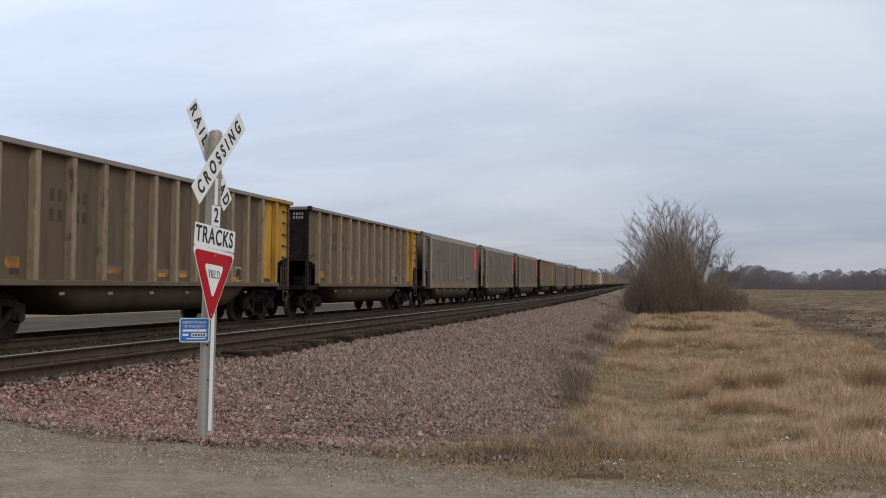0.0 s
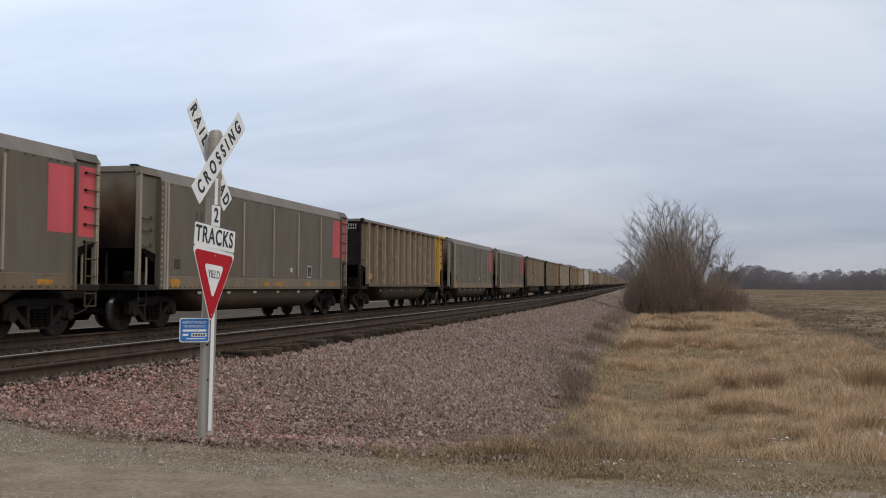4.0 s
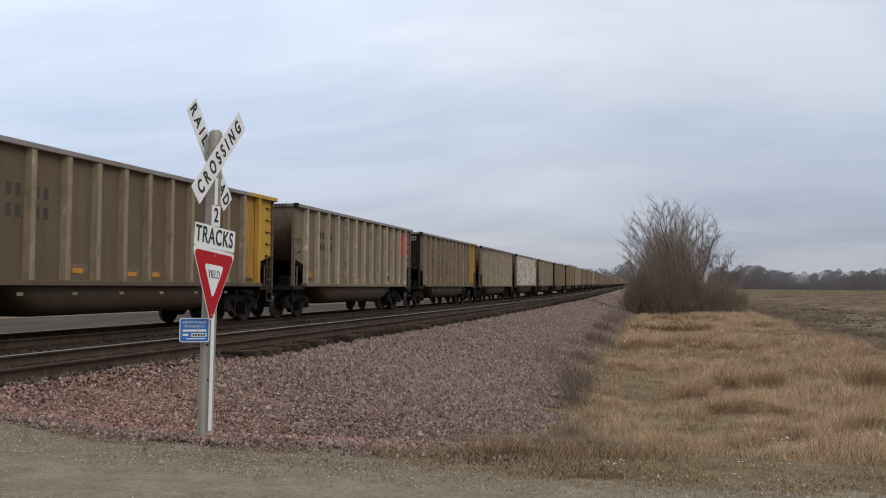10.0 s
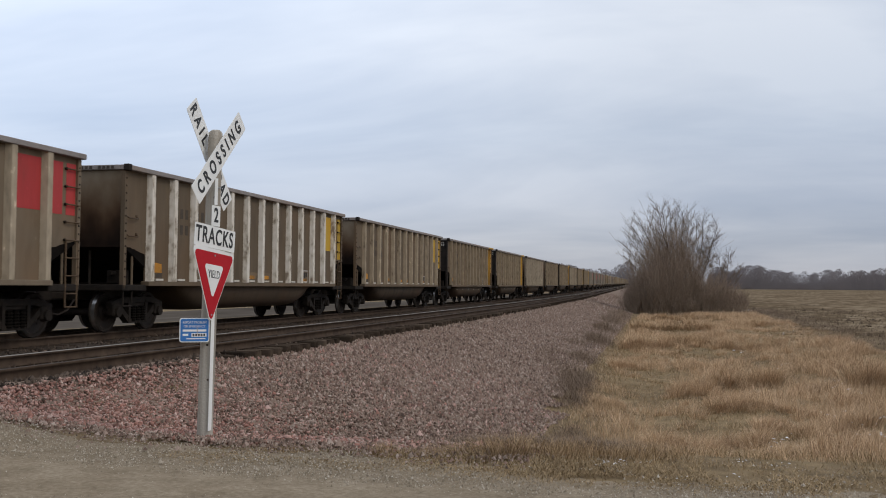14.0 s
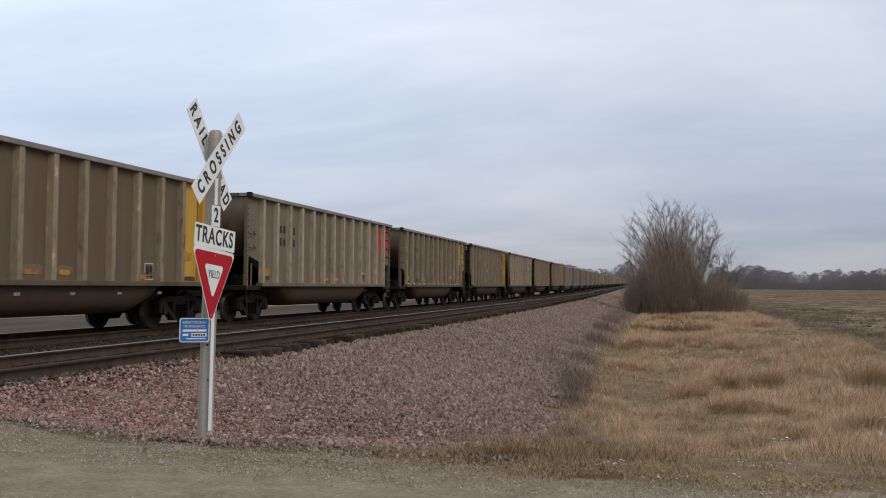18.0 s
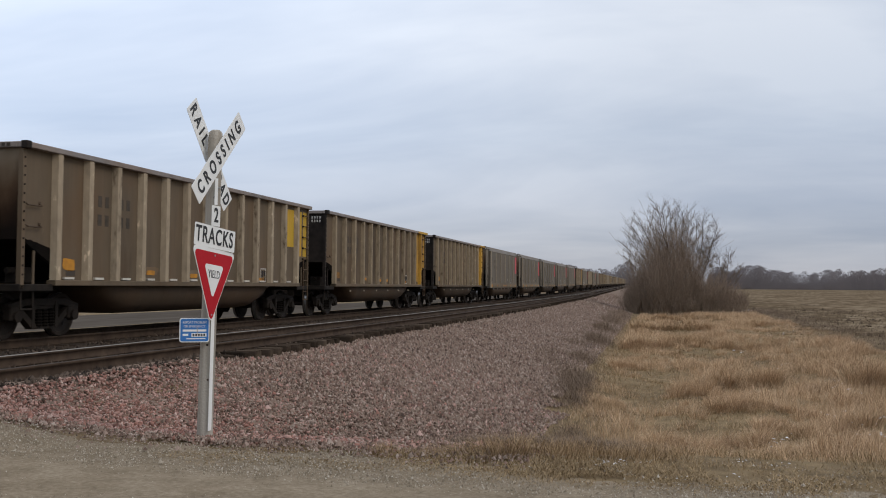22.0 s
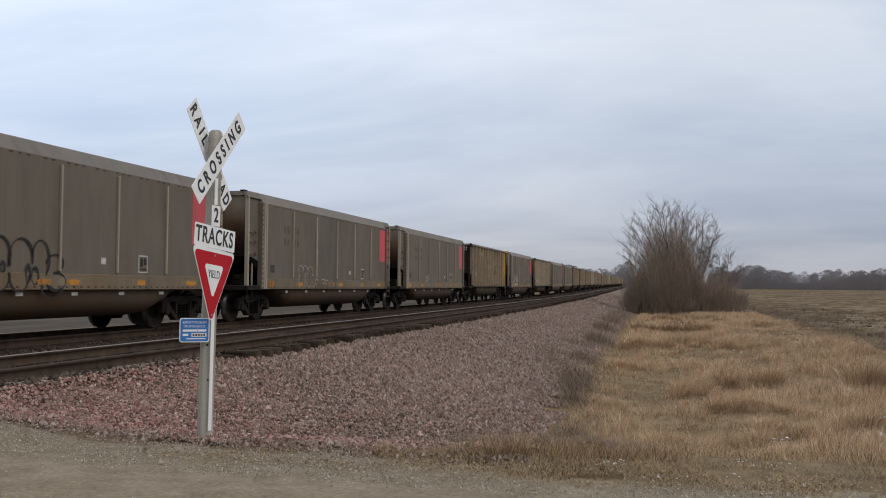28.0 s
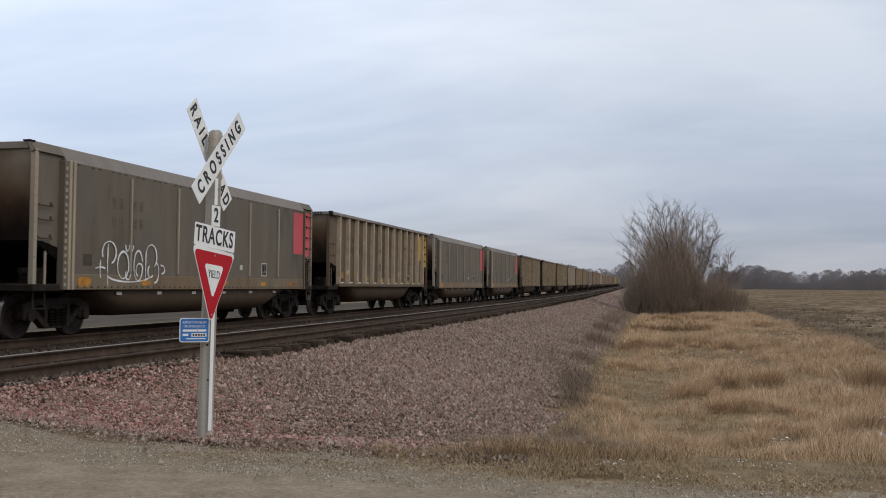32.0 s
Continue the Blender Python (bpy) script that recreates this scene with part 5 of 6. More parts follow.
def spring_mesh():
    """The nest of upright coil springs between frame and seat."""
    bm = B()
    for x in (0.98, 1.07):
        for y in (-0.19, 0.0, 0.19):
            lathe = [(0.075, 0.25)]
            for k in range(5):
                lathe += [(0.088, 0.275 + 0.06 * k), (0.066, 0.305 + 0.06 * k)]
            lathe += [(0.075, 0.57)]
            for (r0, z0), (r1, z1) in zip(lathe, lathe[1:]):
                tube(bm, (x, y, z0), (x, y, z1), r0, r1, n=7)
    me = bpy.data.meshes.new("spring_nest")
    bm.to_mesh(me)
    bm.free()
    # near-black colour stands for the shade behind the side frame
    me.materials.append(M_SOOT_SHADE)
    return me


SPRINGS = spring_mesh()


def add_truck(car, y):
    t = part("truck", box(B(), -0.95, 0.95, -0.17, 0.17, 0.42, 0.72, 0.03), M_TRUCK, car, "grimy four-wheel truck")
    t.location = (0, y, 0)
    for me in SIDE_FRAMES:
        new("side_frame", me).parent = t
    for s in (1, -1):
        o = tagged(new("spring_nest", SPRINGS), kind="stuff")
        o.parent = t
        o.location = (0 if s > 0 else -2.05, 0, 0)
        w = new("wheelset", WHEELSET)
        w.parent = t
        w.location = (0, s * AXLE, WHEEL_R)
    return t


def add_coupler(car, s):
    bm = B()
    box(bm, -0.10, 0.10, s * 7.2 if s > 0 else -7.95, 7.95 if s > 0 else s * 7.2, 0.76, 0.92, 0.02)
    box(bm, -0.19, 0.17, s * 8.02 - 0.16, s * 8.02 + 0.16, 0.70, 0.98, 0.05)
    part("coupler", bm, M_TRUCK, car)
    bm = B()
    pts = [(0.35, s * 7.35, 0.75), (0.36, s * 7.6, 0.52), (0.30, s * 7.85, 0.42), (0.22, s * 8.05, 0.46)]
    for p, q in zip(pts, pts[1:]):
        tube(bm, p, q, 0.022, n=6)
    part("air_hose", bm, M_BLACK, car)


def end_fittings(car, mat_rear_zone, mat_front_zone, m_end_front, m_end_rear, m_post, zone_x, m_ladder, m_front_post=None, grabs=(2.18, 2.59)):
    """Both ends: folded end sheet, side sheet over the open platform, corner posts, platform, rails, rungs."""
    for s in (1, -1):
        zone = mat_rear_zone if s > 0 else mat_front_zone
        def side(bm):
            prism(bm, [(s * 6.32, 1.76), (s * 7.22, 1.96), (s * 7.22, 3.70), (s * 6.32, 3.70)], "x", zone_x - 0.03, zone_x)
        two_sides(side, "end_side_sheet", zone, car, "faded paint on the end bay" if s > 0 else "")
        bm = B()
        prism(bm, [(s * 7.22, 3.70), (s * 7.25, 3.70), (s * 7.25, 1.93), (s * 7.22, 1.93)], "x", -zone_x + 0.03, zone_x - 0.03)
        part("end_sheet", bm, m_end_rear if s > 0 else m_end_front, car, "sooty black end sheet" if m_end_front is M_BLACK and s < 0 else "rust-stained end sheet, darker towards the bottom")
        # the dark opening under the end is put into this sheet's black
        bm = B()
        prism(bm, [(s * 7.24, 1.93), (s * 7.19, 1.95), (s * 5.58, 1.15), (s * 5.62, 1.11)], "x", -zone_x + 0.035, zone_x - 0.035)
        part("slope_sheet", bm, M_SOOT_SHADE, car, "sooty sloping sheet, blackened further for the shade over the platform")
        # ragged soot on top; below it a black plate paints the shaded opening
        def soot(bm):
            rng = random.Random(17 + s)
            ys = [6.33 + 0.089 * k for k in range(11)]
            top = [(s * y, 1.765 + 0.222 * (y - 6.32) + rng.uniform(0.0, 0.05)) for y in ys]
            prism(bm, [(s * 6.33, 1.49), (s * 7.22, 1.93)] + top[::-1], "x", zone_x - 0.02, zone_x + 0.003)
        two_sides(soot, "soot_stain", M_SOOT_SHADE, car, "ragged soot edge over a black fill for the shaded opening")
        bm = box(B(), -1.52, 1.52, min(s * 6.30, s * 7.30), max(s * 6.30, s * 7.30), 0.95, 1.09, 0.015)
        part("end_platform", bm, M_UNDER, car)
        mp = m_post if s > 0 or m_front_post is None else m_front_post
        two_sides(lambda bm: box(bm, zone_x - 0.05, zone_x + 0.05, s * 7.23 - 0.05, s * 7.23 + 0.05, 1.0, 3.70), "corner_post", mp, car)
        two_sides(lambda bm: tube(bm, (zone_x - 0.03, s * 6.82, 1.08), (zone_x - 0.03, s * 6.82, 1.88), 0.028, n=6), "handrail", mp, car)
        two_sides(lambda bm: [box(bm, zone_x + 0.05, zone_x + 0.062, s * 7.23 - 0.016, s * 7.23 + 0.016, 1.25 + 0.17 * k, 1.285 + 0.17 * k) for k in range(14)], "rivet_row", M_MARKFAINT if mp is M_BLACK else M_GREYPOST if mp is M_GREYPOST else M_UNDER, car, "", (1,))
        bm = B()
        for x in (-0.55, 0.55):
            tube(bm, (x, s * 7.1, 1.08), (x, s * 7.1, 1.95), 0.03, n=6)
        part("handrail", bm, M_UNDER, car)
    # rungs: a full ladder on the rear corner, two grab irons on the front corner, on both sides
    for k in range(7):
        z = 1.26 + 0.36 * k
        two_sides(lambda bm: tube(bm, (zone_x + 0.055, 6.80, z), (zone_x + 0.055, 7.24, z), 0.016, n=6), "rung", m_ladder, car, "", (1,))
        if k < 5:
            two_sides(lambda bm: tube(bm, (zone_x + 0.05, 6.82, 1.98 + 0.36 * k), (zone_x - 0.01, 6.82, 1.98 + 0.36 * k), 0.03, n=6), "rung_foot", M_UNDER, car, "", (1,))
    two_sides(lambda bm: [tube(bm, (zone_x + 0.04, y, 0.62), (zone_x + 0.04, y, 1.95), 0.022, n=6) for y in (6.84, 7.22)] + [tube(bm, (zone_x + 0.04, 6.84, z), (zone_x + 0.04, 7.22, z), 0.018, n=6) for z in (0.63, 0.9)], "ladder", m_ladder, car)
    for z in grabs:
        def grab(bm):
            pts = [(zone_x, -7.16, z + 0.06), (zone_x + 0.07, -7.14, z), (zone_x + 0.07, -6.74, z), (zone_x, -6.72, z + 0.06)]
            for a, b in zip(pts, pts[1:]):
                tube(bm, a, b, 0.015, n=6)
            for y in (-7.16, -6.72):
                box(bm, zone_x, zone_x + 0.012, y - 0.03, y + 0.03, z + 0.02, z + 0.09)
        two_sides(grab, "grab_iron", M_BELLY, car, "", (1,))
    two_sides(lambda bm: [tube(bm, (zone_x, -y, 0.60), (zone_x, -y, 1.0), 0.02, n=6) for y in (6.85, 7.2)] + [tube(bm, (zone_x, -6.85, 0.61), (zone_x, -7.2, 0.61), 0.02, n=6)], "stirrup", M_UNDER, car)
    for s in (1, -1):
        add_coupler(car, s)
        add_truck(car, s * TRUCK_Y)
    # brake gear on the front platform
    bm = B()
    box(bm, 0.75, 1.15, -6.75, -6.45, 1.10, 1.42, 0.02)
    tube(bm, (0.95, -6.95, 1.35), (0.95, -6.75, 1.35), 0.06, n=8)
    part("brake_gear", bm, M_UNDER, car)
    bm = B()
    box(bm, -0.32, 0.32, -7.25, 7.25, 0.74, 0.96)
    part("centre_sill", bm, M_UNDER, car)


def belly(car, mat, y1, ztop, zbot, half):
    """The rounded tub that hangs between the trucks."""
    bm = B()
    prof = [(half, ztop), (half - 0.01, ztop - 0.22), (half - 0.10, zbot + 0.20), (half - 0.28, zbot + 0.06), (half - 0.60, zbot), (0, zbot)]
    prof = prof + [(-x, z) for x, z in prof[-2::-1]]
    rings = []
    for y, k in ((-y1 - 1.0, 0.0), (-y1 - 0.55, 0.55), (-y1, 0.92), (-y1 + 0.35, 1.0), (y1 - 0.35, 1.0), (y1, 0.92), (y1 + 0.55, 0.55), (y1 + 1.0, 0.0)):
        rings.append([bm.verts.new((x * (0.94 + 0.06 * k), y, ztop - (ztop - z) * (0.12 + 0.88 * k))) for x, z in prof])
    n = len(prof)
    for a, b in zip(rings, rings[1:]):
        for i in range(n - 1):
            bm.faces.new((a[i], b[i], b[i + 1], a[i + 1])).smooth = True
    bm.faces.new(rings[0])
    bm.faces.new(rings[-1][::-1])
    bmesh.ops.recalc_face_normals(bm, faces=bm.faces)
    part("belly", bm, mat, car, "dust-brown rounded belly")


def flat(name, car, x, y0, y1, z0, z1, mat, label="", t=0.004):
    """A painted patch on the side towards the road."""
    return two_sides(lambda bm: box(bm, x, x + t, y0, y1, z0, z1), name, mat, car, label, (1,))


def oval(name, car, x, y, z, ry, rz, mat, label="", seed=1, t=0.004):
    """A ragged-edged oval of sprayed paint on the side towards the road."""
    rng = random.Random(seed)
    bm = B()
    pts = []
    for k in range(20):
        a, j = 2 * math.pi * k / 20, rng.uniform(0.86, 1.1)
        c, q = math.cos(a), math.sin(a)
        pts.append((y + ry * j * math.copysign(abs(c) ** 0.42, c), z + rz * j * math.copysign(abs(q) ** 0.42, q)))
    prism(bm, pts, "x", x, x + t)
    return part(name, bm, mat, car, label)


def ribbed_car(m_side, m_rib, m_end_front, patch, label, m_front_zone=None, full_patch=True, name="coal_gondola", first_post=-6.25, grabs=(2.18, 2.59)):
    """A steel gondola with outside posts. patch: the paint of its rear end bay."""
    car = tagged(new(name), label, "coal car", "coal train")
    two_sides(lambda bm: box(bm, SHEET_X - 0.03, SHEET_X, -6.32, 6.32, 1.12, 3.70), "side_sheet", m_side, car)
    part("floor_sheet", box(B(), -1.44, 1.44, -5.7, 5.7, 1.10, 1.14), M_UNDER, car)
    two_sides(lambda bm: box(bm, 1.38, RIB_X, -6.34, 6.34, 1.06, 1.17, 0.01), "side_sill", m_side, car)
    bm = B()
    for s in (1, -1):
        box(bm, min(s * 1.40, s * 1.62), max(s * 1.40, s * 1.62), -7.32, 7.32, 3.66, 3.77, 0.012)
        box(bm, -1.40, 1.40, min(s * 7.14, s * 7.32), max(s * 7.14, s * 7.32), 3.66, 3.77, 0.012)
    part("top_chord", bm, M_CHORD, car, "worn grey top rail")
    part("corner_cap", box(B(), 1.50, 1.635, -7.335, -7.19, 3.64, 3.785, 0.01), M_BLACK, car)
    # the bays next the front are a little wider on the black-ended cars
    stations = [-6.34, -5.24, -4.10, -3.00] + [-1.97 + 1.01 * k for k in range(9)] if full_patch else [first_post + 1.037 * k for k in range(13)]
    for s in (1, -1):
        bm = B()
        prism(bm, [(-0.115, 0.0), (-0.075, 0.125), (0.075, 0.125), (0.115, 0.0)], "z", 1.17, 3.68)
        bm.transform(Matrix.Translation((s * SHEET_X, 0, 0)) @ Matrix.Rotation(-s * math.pi / 2, 4, "Z"))
        for i, y in enumerate(stations):
            if i == 0:
                first = part("post", bm, m_rib, car)
                first.location = (0, y, 0)
            else:
                o = sibling(first, (0, y, 0), car)
                if i == 12 and full_patch:
                    o.data = first.data.copy()
                    o.data.materials[0] = patch
    if full_patch:
        flat("end_panel", car, SHEET_X, 5.16, 6.02, 1.18, 3.67, patch, "bright end bay paint")
        flat("rust_streak", car, SHEET_X + 0.005, 5.97, 6.012, 1.2, 3.62, M_RUST)
        oval("rust_streak", car, SHEET_X + 0.005, 5.58, 1.25, 0.36, 0.06, M_RUST, "", 7)
        oval("orange_patch", car, SHEET_X + 0.006, 5.52, 1.80, 0.20, 0.13, M_ORANGE, "", 8)
        two_sides(lambda bm: box(bm, 1.396, 1.624, 5.45, 7.324, 3.675, 3.773), "top_chord_end", patch, car, "yellow end of the top rail", (1,))
        zone = patch
    else:
        low = 2.52 if patch is M_RED else 2.34
        a, b = stations[11] + 0.13, stations[12] - 0.13
        flat("end_panel", car, SHEET_X, a, b, low, 3.54, patch, "painted end bay panel")
        down = low - 0.03 if patch is M_RED else 2.06
        flat("end_panel", car, SHEET_X, stations[12] + 0.14, 6.74, down, 3.54, patch)
        flat("end_panel", car, SHEET_X, 6.86, 7.16, down, 3.54, patch)
        zone = m_side
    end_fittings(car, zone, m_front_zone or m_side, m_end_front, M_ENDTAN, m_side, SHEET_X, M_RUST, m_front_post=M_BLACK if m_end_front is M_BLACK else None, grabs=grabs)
    belly(car, M_BELLY, 3.55, 1.10, 0.43, 1.43)
    # stencils, patches and reflectors
    oval("orange_patch", car, SHEET_X, -5.76, 1.49, 0.21, 0.12, M_ORANGE, "orange inspection patch", 4)
    flat("repainted_patch", car, SHEET_X, -5.84, -5.55, 1.26, 1.38, M_MARK)
    for i, (w, z) in {3: (0.34, 1.40), 5: (0.36, 1.36), 6: (0.30, 1.36), 9: (0.40, 1.30)}.items():
        y = (stations[i] + stations[i + 1]) / 2
        oval("faded_patch", car, SHEET_X, y, z + 0.02, w * 0.9, 0.09, M_TANPALE, "", 20 + i)
        oval("orange_patch", car, SHEET_X + 0.005, y - 0.02, z - 0.03, w * 0.55, 0.055, M_ORANGE, "", 40 + i)
    if not full_patch and m_side is M_TAN:
        for i in range(12):
            flat("sill_mark", car, SHEET_X, stations[i] + 0.30, stations[i] + 0.62, 1.19, 1.235, M_REFLECT, t=0.05)
    stencil_box(car, SHEET_X, 3.72, 1.40, m_side)
    if full_patch:
        for i in range(6):
            flat("reflector", car, 1.425, -4.3 + 1.7 * i, -4.13 + 1.7 * i, 0.87, 0.93, M_LIGHTRIB, t=0.012)
    marks(car, SHEET_X, stations[2], M_SPRAYDARK if m_side is M_LIGHT else M_MARK)
    if m_end_front is M_ENDTAN:
        bm = B()
        for k in range(9):
            if k != 4:
                box(bm, 0.30 + 0.11 * k, 0.375 + 0.11 * k, -7.326, -7.321, 3.68, 3.75)
        part("stencil_bar", bm, M_MARK, car)
    if m_end_front is M_BLACK:
        for row, (z, ws) in enumerate(((3.53, (0.07,) * 4), (3.40, (0.066,) * 4))):
            for k, w in enumerate(ws):
                x = 0.97 + 0.098 * k
                part("stencil_bar", box(B(), x, x + w * 0.8, -7.256, -7.251, z - 0.045, z + 0.045), M_MARKPALE, car)
        bm = B()
        for k in range(8):
            a = 0.10 - 0.06 * k + 0.16 * (k % 3)
            box(bm, a, a + 0.42 + 0.12 * (k % 2), -7.256, -7.251, 3.18 - 0.085 * k, 3.205 - 0.085 * k)
        part("stencil_lines", bm, M_MARKSMALL, car, "rows of small pale stencilled data")["kind"] = "stuff"
    return car


def stencil_box(car, x, y, z, field):
    flat("stencil_frame", car, x, y - 0.19, y + 0.19, z - 0.20, z + 0.20, M_MARKPALE, "pale stencilled data box")
    flat("stencil_field", car, x + 0.003, y - 0.163, y + 0.163, z - 0.173, z + 0.173, field, t=0.003)
    for dy, z0 in ((-0.075, -0.06), (0.075, -0.02)):
        flat("stencil_bar", car, x + 0.006, y + dy - 0.055, y + dy + 0.055, z + z0, z + 0.13, M_SPRAYDARK, t=0.003)
    flat("stencil_bar", car, x + 0.006, y - 0.12, y + 0.12, z - 0.14, z - 0.10, M_SPRAYDARK, t=0.003)


def marks(car, x, y, mat):
    """The car's marks as plain bars of letter size, two rows."""
    for z in (2.86, 2.46):
        for dy in (-0.62, -0.36, 0.20, 0.46):
            flat("stencil_bar", car, x, y + dy, y + dy + 0.14, z - 0.12, z + 0.12, mat)


def smooth_car(label, name="coal_hopper"):
    """An aluminium hopper with plain sides, thin bars, an inward-leaning top and a red end bay."""
    car = tagged(new(name), label, "coal car", "coal train")
    X = 1.56
    two_sides(lambda bm: box(bm, X - 0.03, X, -6.32, 6.32, 1.29, 3.56), "side_sheet", M_GREY, car)
    two_sides(lambda bm: box(bm, X - 0.03, X + 0.02, -6.34, 6.34, 0.98, 1.30, 0.008), "lower_band", M_GREYBAND, car, "dust-caked lower side")
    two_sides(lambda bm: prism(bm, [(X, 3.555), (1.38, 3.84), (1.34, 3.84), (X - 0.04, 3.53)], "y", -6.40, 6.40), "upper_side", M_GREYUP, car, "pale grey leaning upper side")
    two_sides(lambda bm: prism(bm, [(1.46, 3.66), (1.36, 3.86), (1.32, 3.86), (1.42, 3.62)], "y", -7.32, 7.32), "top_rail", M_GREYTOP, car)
    for s in (1, -1):
        a, b = (6.38, 7.30) if s > 0 else (-7.30, -6.38)
        two_sides(lambda bm: prism(bm, [(1.50, 3.66), (1.36, 3.86), (1.34, 3.84), (1.44, 3.64)], "y", a, b), "eave_plate", M_GREY, car)
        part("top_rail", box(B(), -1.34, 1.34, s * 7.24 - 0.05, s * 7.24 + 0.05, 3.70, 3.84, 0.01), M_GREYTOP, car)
    part("corner_cap", box(B(), 1.24, 1.40, -7.34, -7.16, 3.835, 3.868, 0.01), M_BLACK, car)
    def rivets(bm):
        for i in range(52):
            y = -6.25 + 0.245 * i
            if i % 7 not in (2, 5):
                box(bm, X, X + 0.010, y - 0.04, y + 0.04, 3.515, 3.54)
            box(bm, X + 0.02, X + 0.03, y - 0.03, y + 0.03, 1.02, 1.05)
    # rivets coloured dark to stand for their small shadows along the seam
    two_sides(rivets, "rivet_row", M_BELLY, car)
    two_sides(lambda bm: [box(bm, X + 0.02, X + 0.034, -6.46, -6.40, 1.05 + 0.145 * k, 1.12 + 0.145 * k) for k in range(17)], "rivet_row", M_GREYPOST, car, "", (1,))
    two_sides(lambda bm: box(bm, 1.43, X + 0.02, -6.48, -6.36, 0.98, 3.57, 0.006), "side_post", M_GREY, car)
    for y in (-4.08, -1.98, 0.12, 2.12, 4.18):
        two_sides(lambda bm: box(bm, X, X + 0.055, y - 0.026, y + 0.026, 1.34, 3.46, 0.008), "side_bar", M_GREYPOST, car)
    for y in (-6.33, -6.20, 6.33):
        two_sides(lambda bm: box(bm, X - (0.17 if abs(y) > 6.3 else 0.06), X + 0.06, y - 0.04, y + 0.04, 0.98, 3.58, 0.008), "side_post", M_GREYPOST if y < 0 else M_GREY, car)
    part("floor_sheet", box(B(), -1.5, 1.5, -5.7, 5.7, 1.10, 1.14), M_UNDER, car)
    flat("end_panel", car, X, 5.46, 6.26, 2.12, 3.46, M_PINKRED, "sun-faded red end panel")
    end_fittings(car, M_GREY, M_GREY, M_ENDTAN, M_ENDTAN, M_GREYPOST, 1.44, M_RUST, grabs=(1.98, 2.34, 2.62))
    flat("end_panel", car, 1.44, 6.40, 7.16, 2.08, 3.55, M_PINKRED, "sun-faded red end panel")
    belly(car, M_BELLY, 4.0, 0.98, 0.38, 1.46)
    oval("orange_patch", car, X + 0.024, -5.78, 1.14, 0.22, 0.10, M_ORANGE, "orange marking on the lower side", 2)
    for y, w in ((-3.4, 0.2), (-0.35, 0.22), (0.55, 0.22), (3.1, 0.17), (5.4, 0.24)):
        oval("faded_patch", car, X + 0.02, y - 0.1, 1.14, w * 1.8, 0.085, M_GREYPALE, "", int(10 * y) + 90)
        oval("orange_patch", car, X + 0.025, y, 1.13, w, 0.055, M_ORANGE, "", int(10 * y) + 91)
    stencil_box(car, X, 3.20, 1.56, M_GREY)
    flat("label_plate", car, X, 1.55, 1.72, 1.52, 1.66, M_MARKPALE)
    flat("repainted_patch", car, X, -5.80, -5.50, 1.48, 1.72, M_MARK)
    for i in range(6):
        flat("reflector", car, 1.452, -4.4 + 1.7 * i, -4.2 + 1.7 * i, 0.86, 0.93, M_REFLECT, t=0.014)
    marks(car, X, -4.15, M_MARKFAINT)
    return car


def scrawl(car, mat, y, z, w, h, seed, loops, x=1.585, r=0.024):
    """Spray-painted loops that spell nothing, on the side towards the road."""
    rng = random.Random(seed)
    bm = B()
    for i in range(loops):
        cy, cz = y + w * (i + 0.5) / loops, z + h * rng.uniform(0.42, 0.58)
        ry, rz = 0.55 * w / loops, h * rng.uniform(0.36, 0.55)
        a0, a1 = rng.uniform(-1, 1), rng.uniform(5.0, 7.5)
        pts = [Vector((x, cy + ry * math.sin(a0 + a1 * k / 18) * (1 + 0.15 * math.sin(3 * k)), cz + rz * math.cos(a0 + a1 * k / 18))) for k in range(19)]
        if i % 2:
            pts += [pts[-1] + Vector((0, ry * 0.5, -rz * 0.7)), pts[-1] + Vector((0, ry * 1.2, rz * 0.2))]
        for p, q in zip(pts, pts[1:]):
            d = q - p
            o = Vector((0, -d.z, d.y)).normalized() * r * rng.uniform(0.7, 1.2)
            vs = [bm.verts.new(c) for c in (p - o, q - o, q + o, p + o)]
            bm.faces.new(vs)
    for i in range(loops + 2):
        cy = y + w * (i + rng.uniform(-0.2, 0.4)) / (loops + 1)
        p, q = Vector((x + 0.001, cy, z + h * rng.uniform(-0.1, 0.25))), Vector((x + 0.001, cy + rng.uniform(-0.12, 0.12), z + h * rng.uniform(0.6, 1.25)))
        o = Vector((0, r * 0.8, 0))
        bm.faces.new([bm.verts.new(c) for c in (p - o, q - o, q + o, p + o)])
    base = [Vector((x, y + w * k / 8, z + 0.03 * math.sin(k * 1.9))) for k in range(9)]
    for p, q in zip(base, base[1:]):
        o = Vector((0, 0, r))
        bm.faces.new([bm.verts.new(c) for c in (p - o, q - o, q + o, p + o)])
    return part("spray_paint", bm, mat, car, "spray-painted loops")


def bubbles(car, mat, rows, x=1.587, r=0.028):
    """Fat rounded spray-painted outlines: rows of (y, z, half width, half height, from, to) arcs."""
    bm = B()
    for y, z, ry, rz, a0, a1 in rows:
        n = 26
        inner, outer = [], []
        for k in range(n + 1):
            a = a0 + (a1 - a0) * k / n
            w = r * (0.8 + 0.35 * math.sin(2.3 * k / n * math.pi))
            c, q = math.cos(a), math.sin(a)
            inner.append(bm.verts.new((x, y + (ry - w) * c, z + (rz - w) * q)))
            outer.append(bm.verts.new((x, y + (ry + w) * c, z + (rz + w) * q)))
        for k in range(n):
            bm.faces.new((inner[k], outer[k], outer[k + 1], inner[k + 1]))
    return part("spray_paint", bm, mat, car, "fat rounded spray-painted outlines")


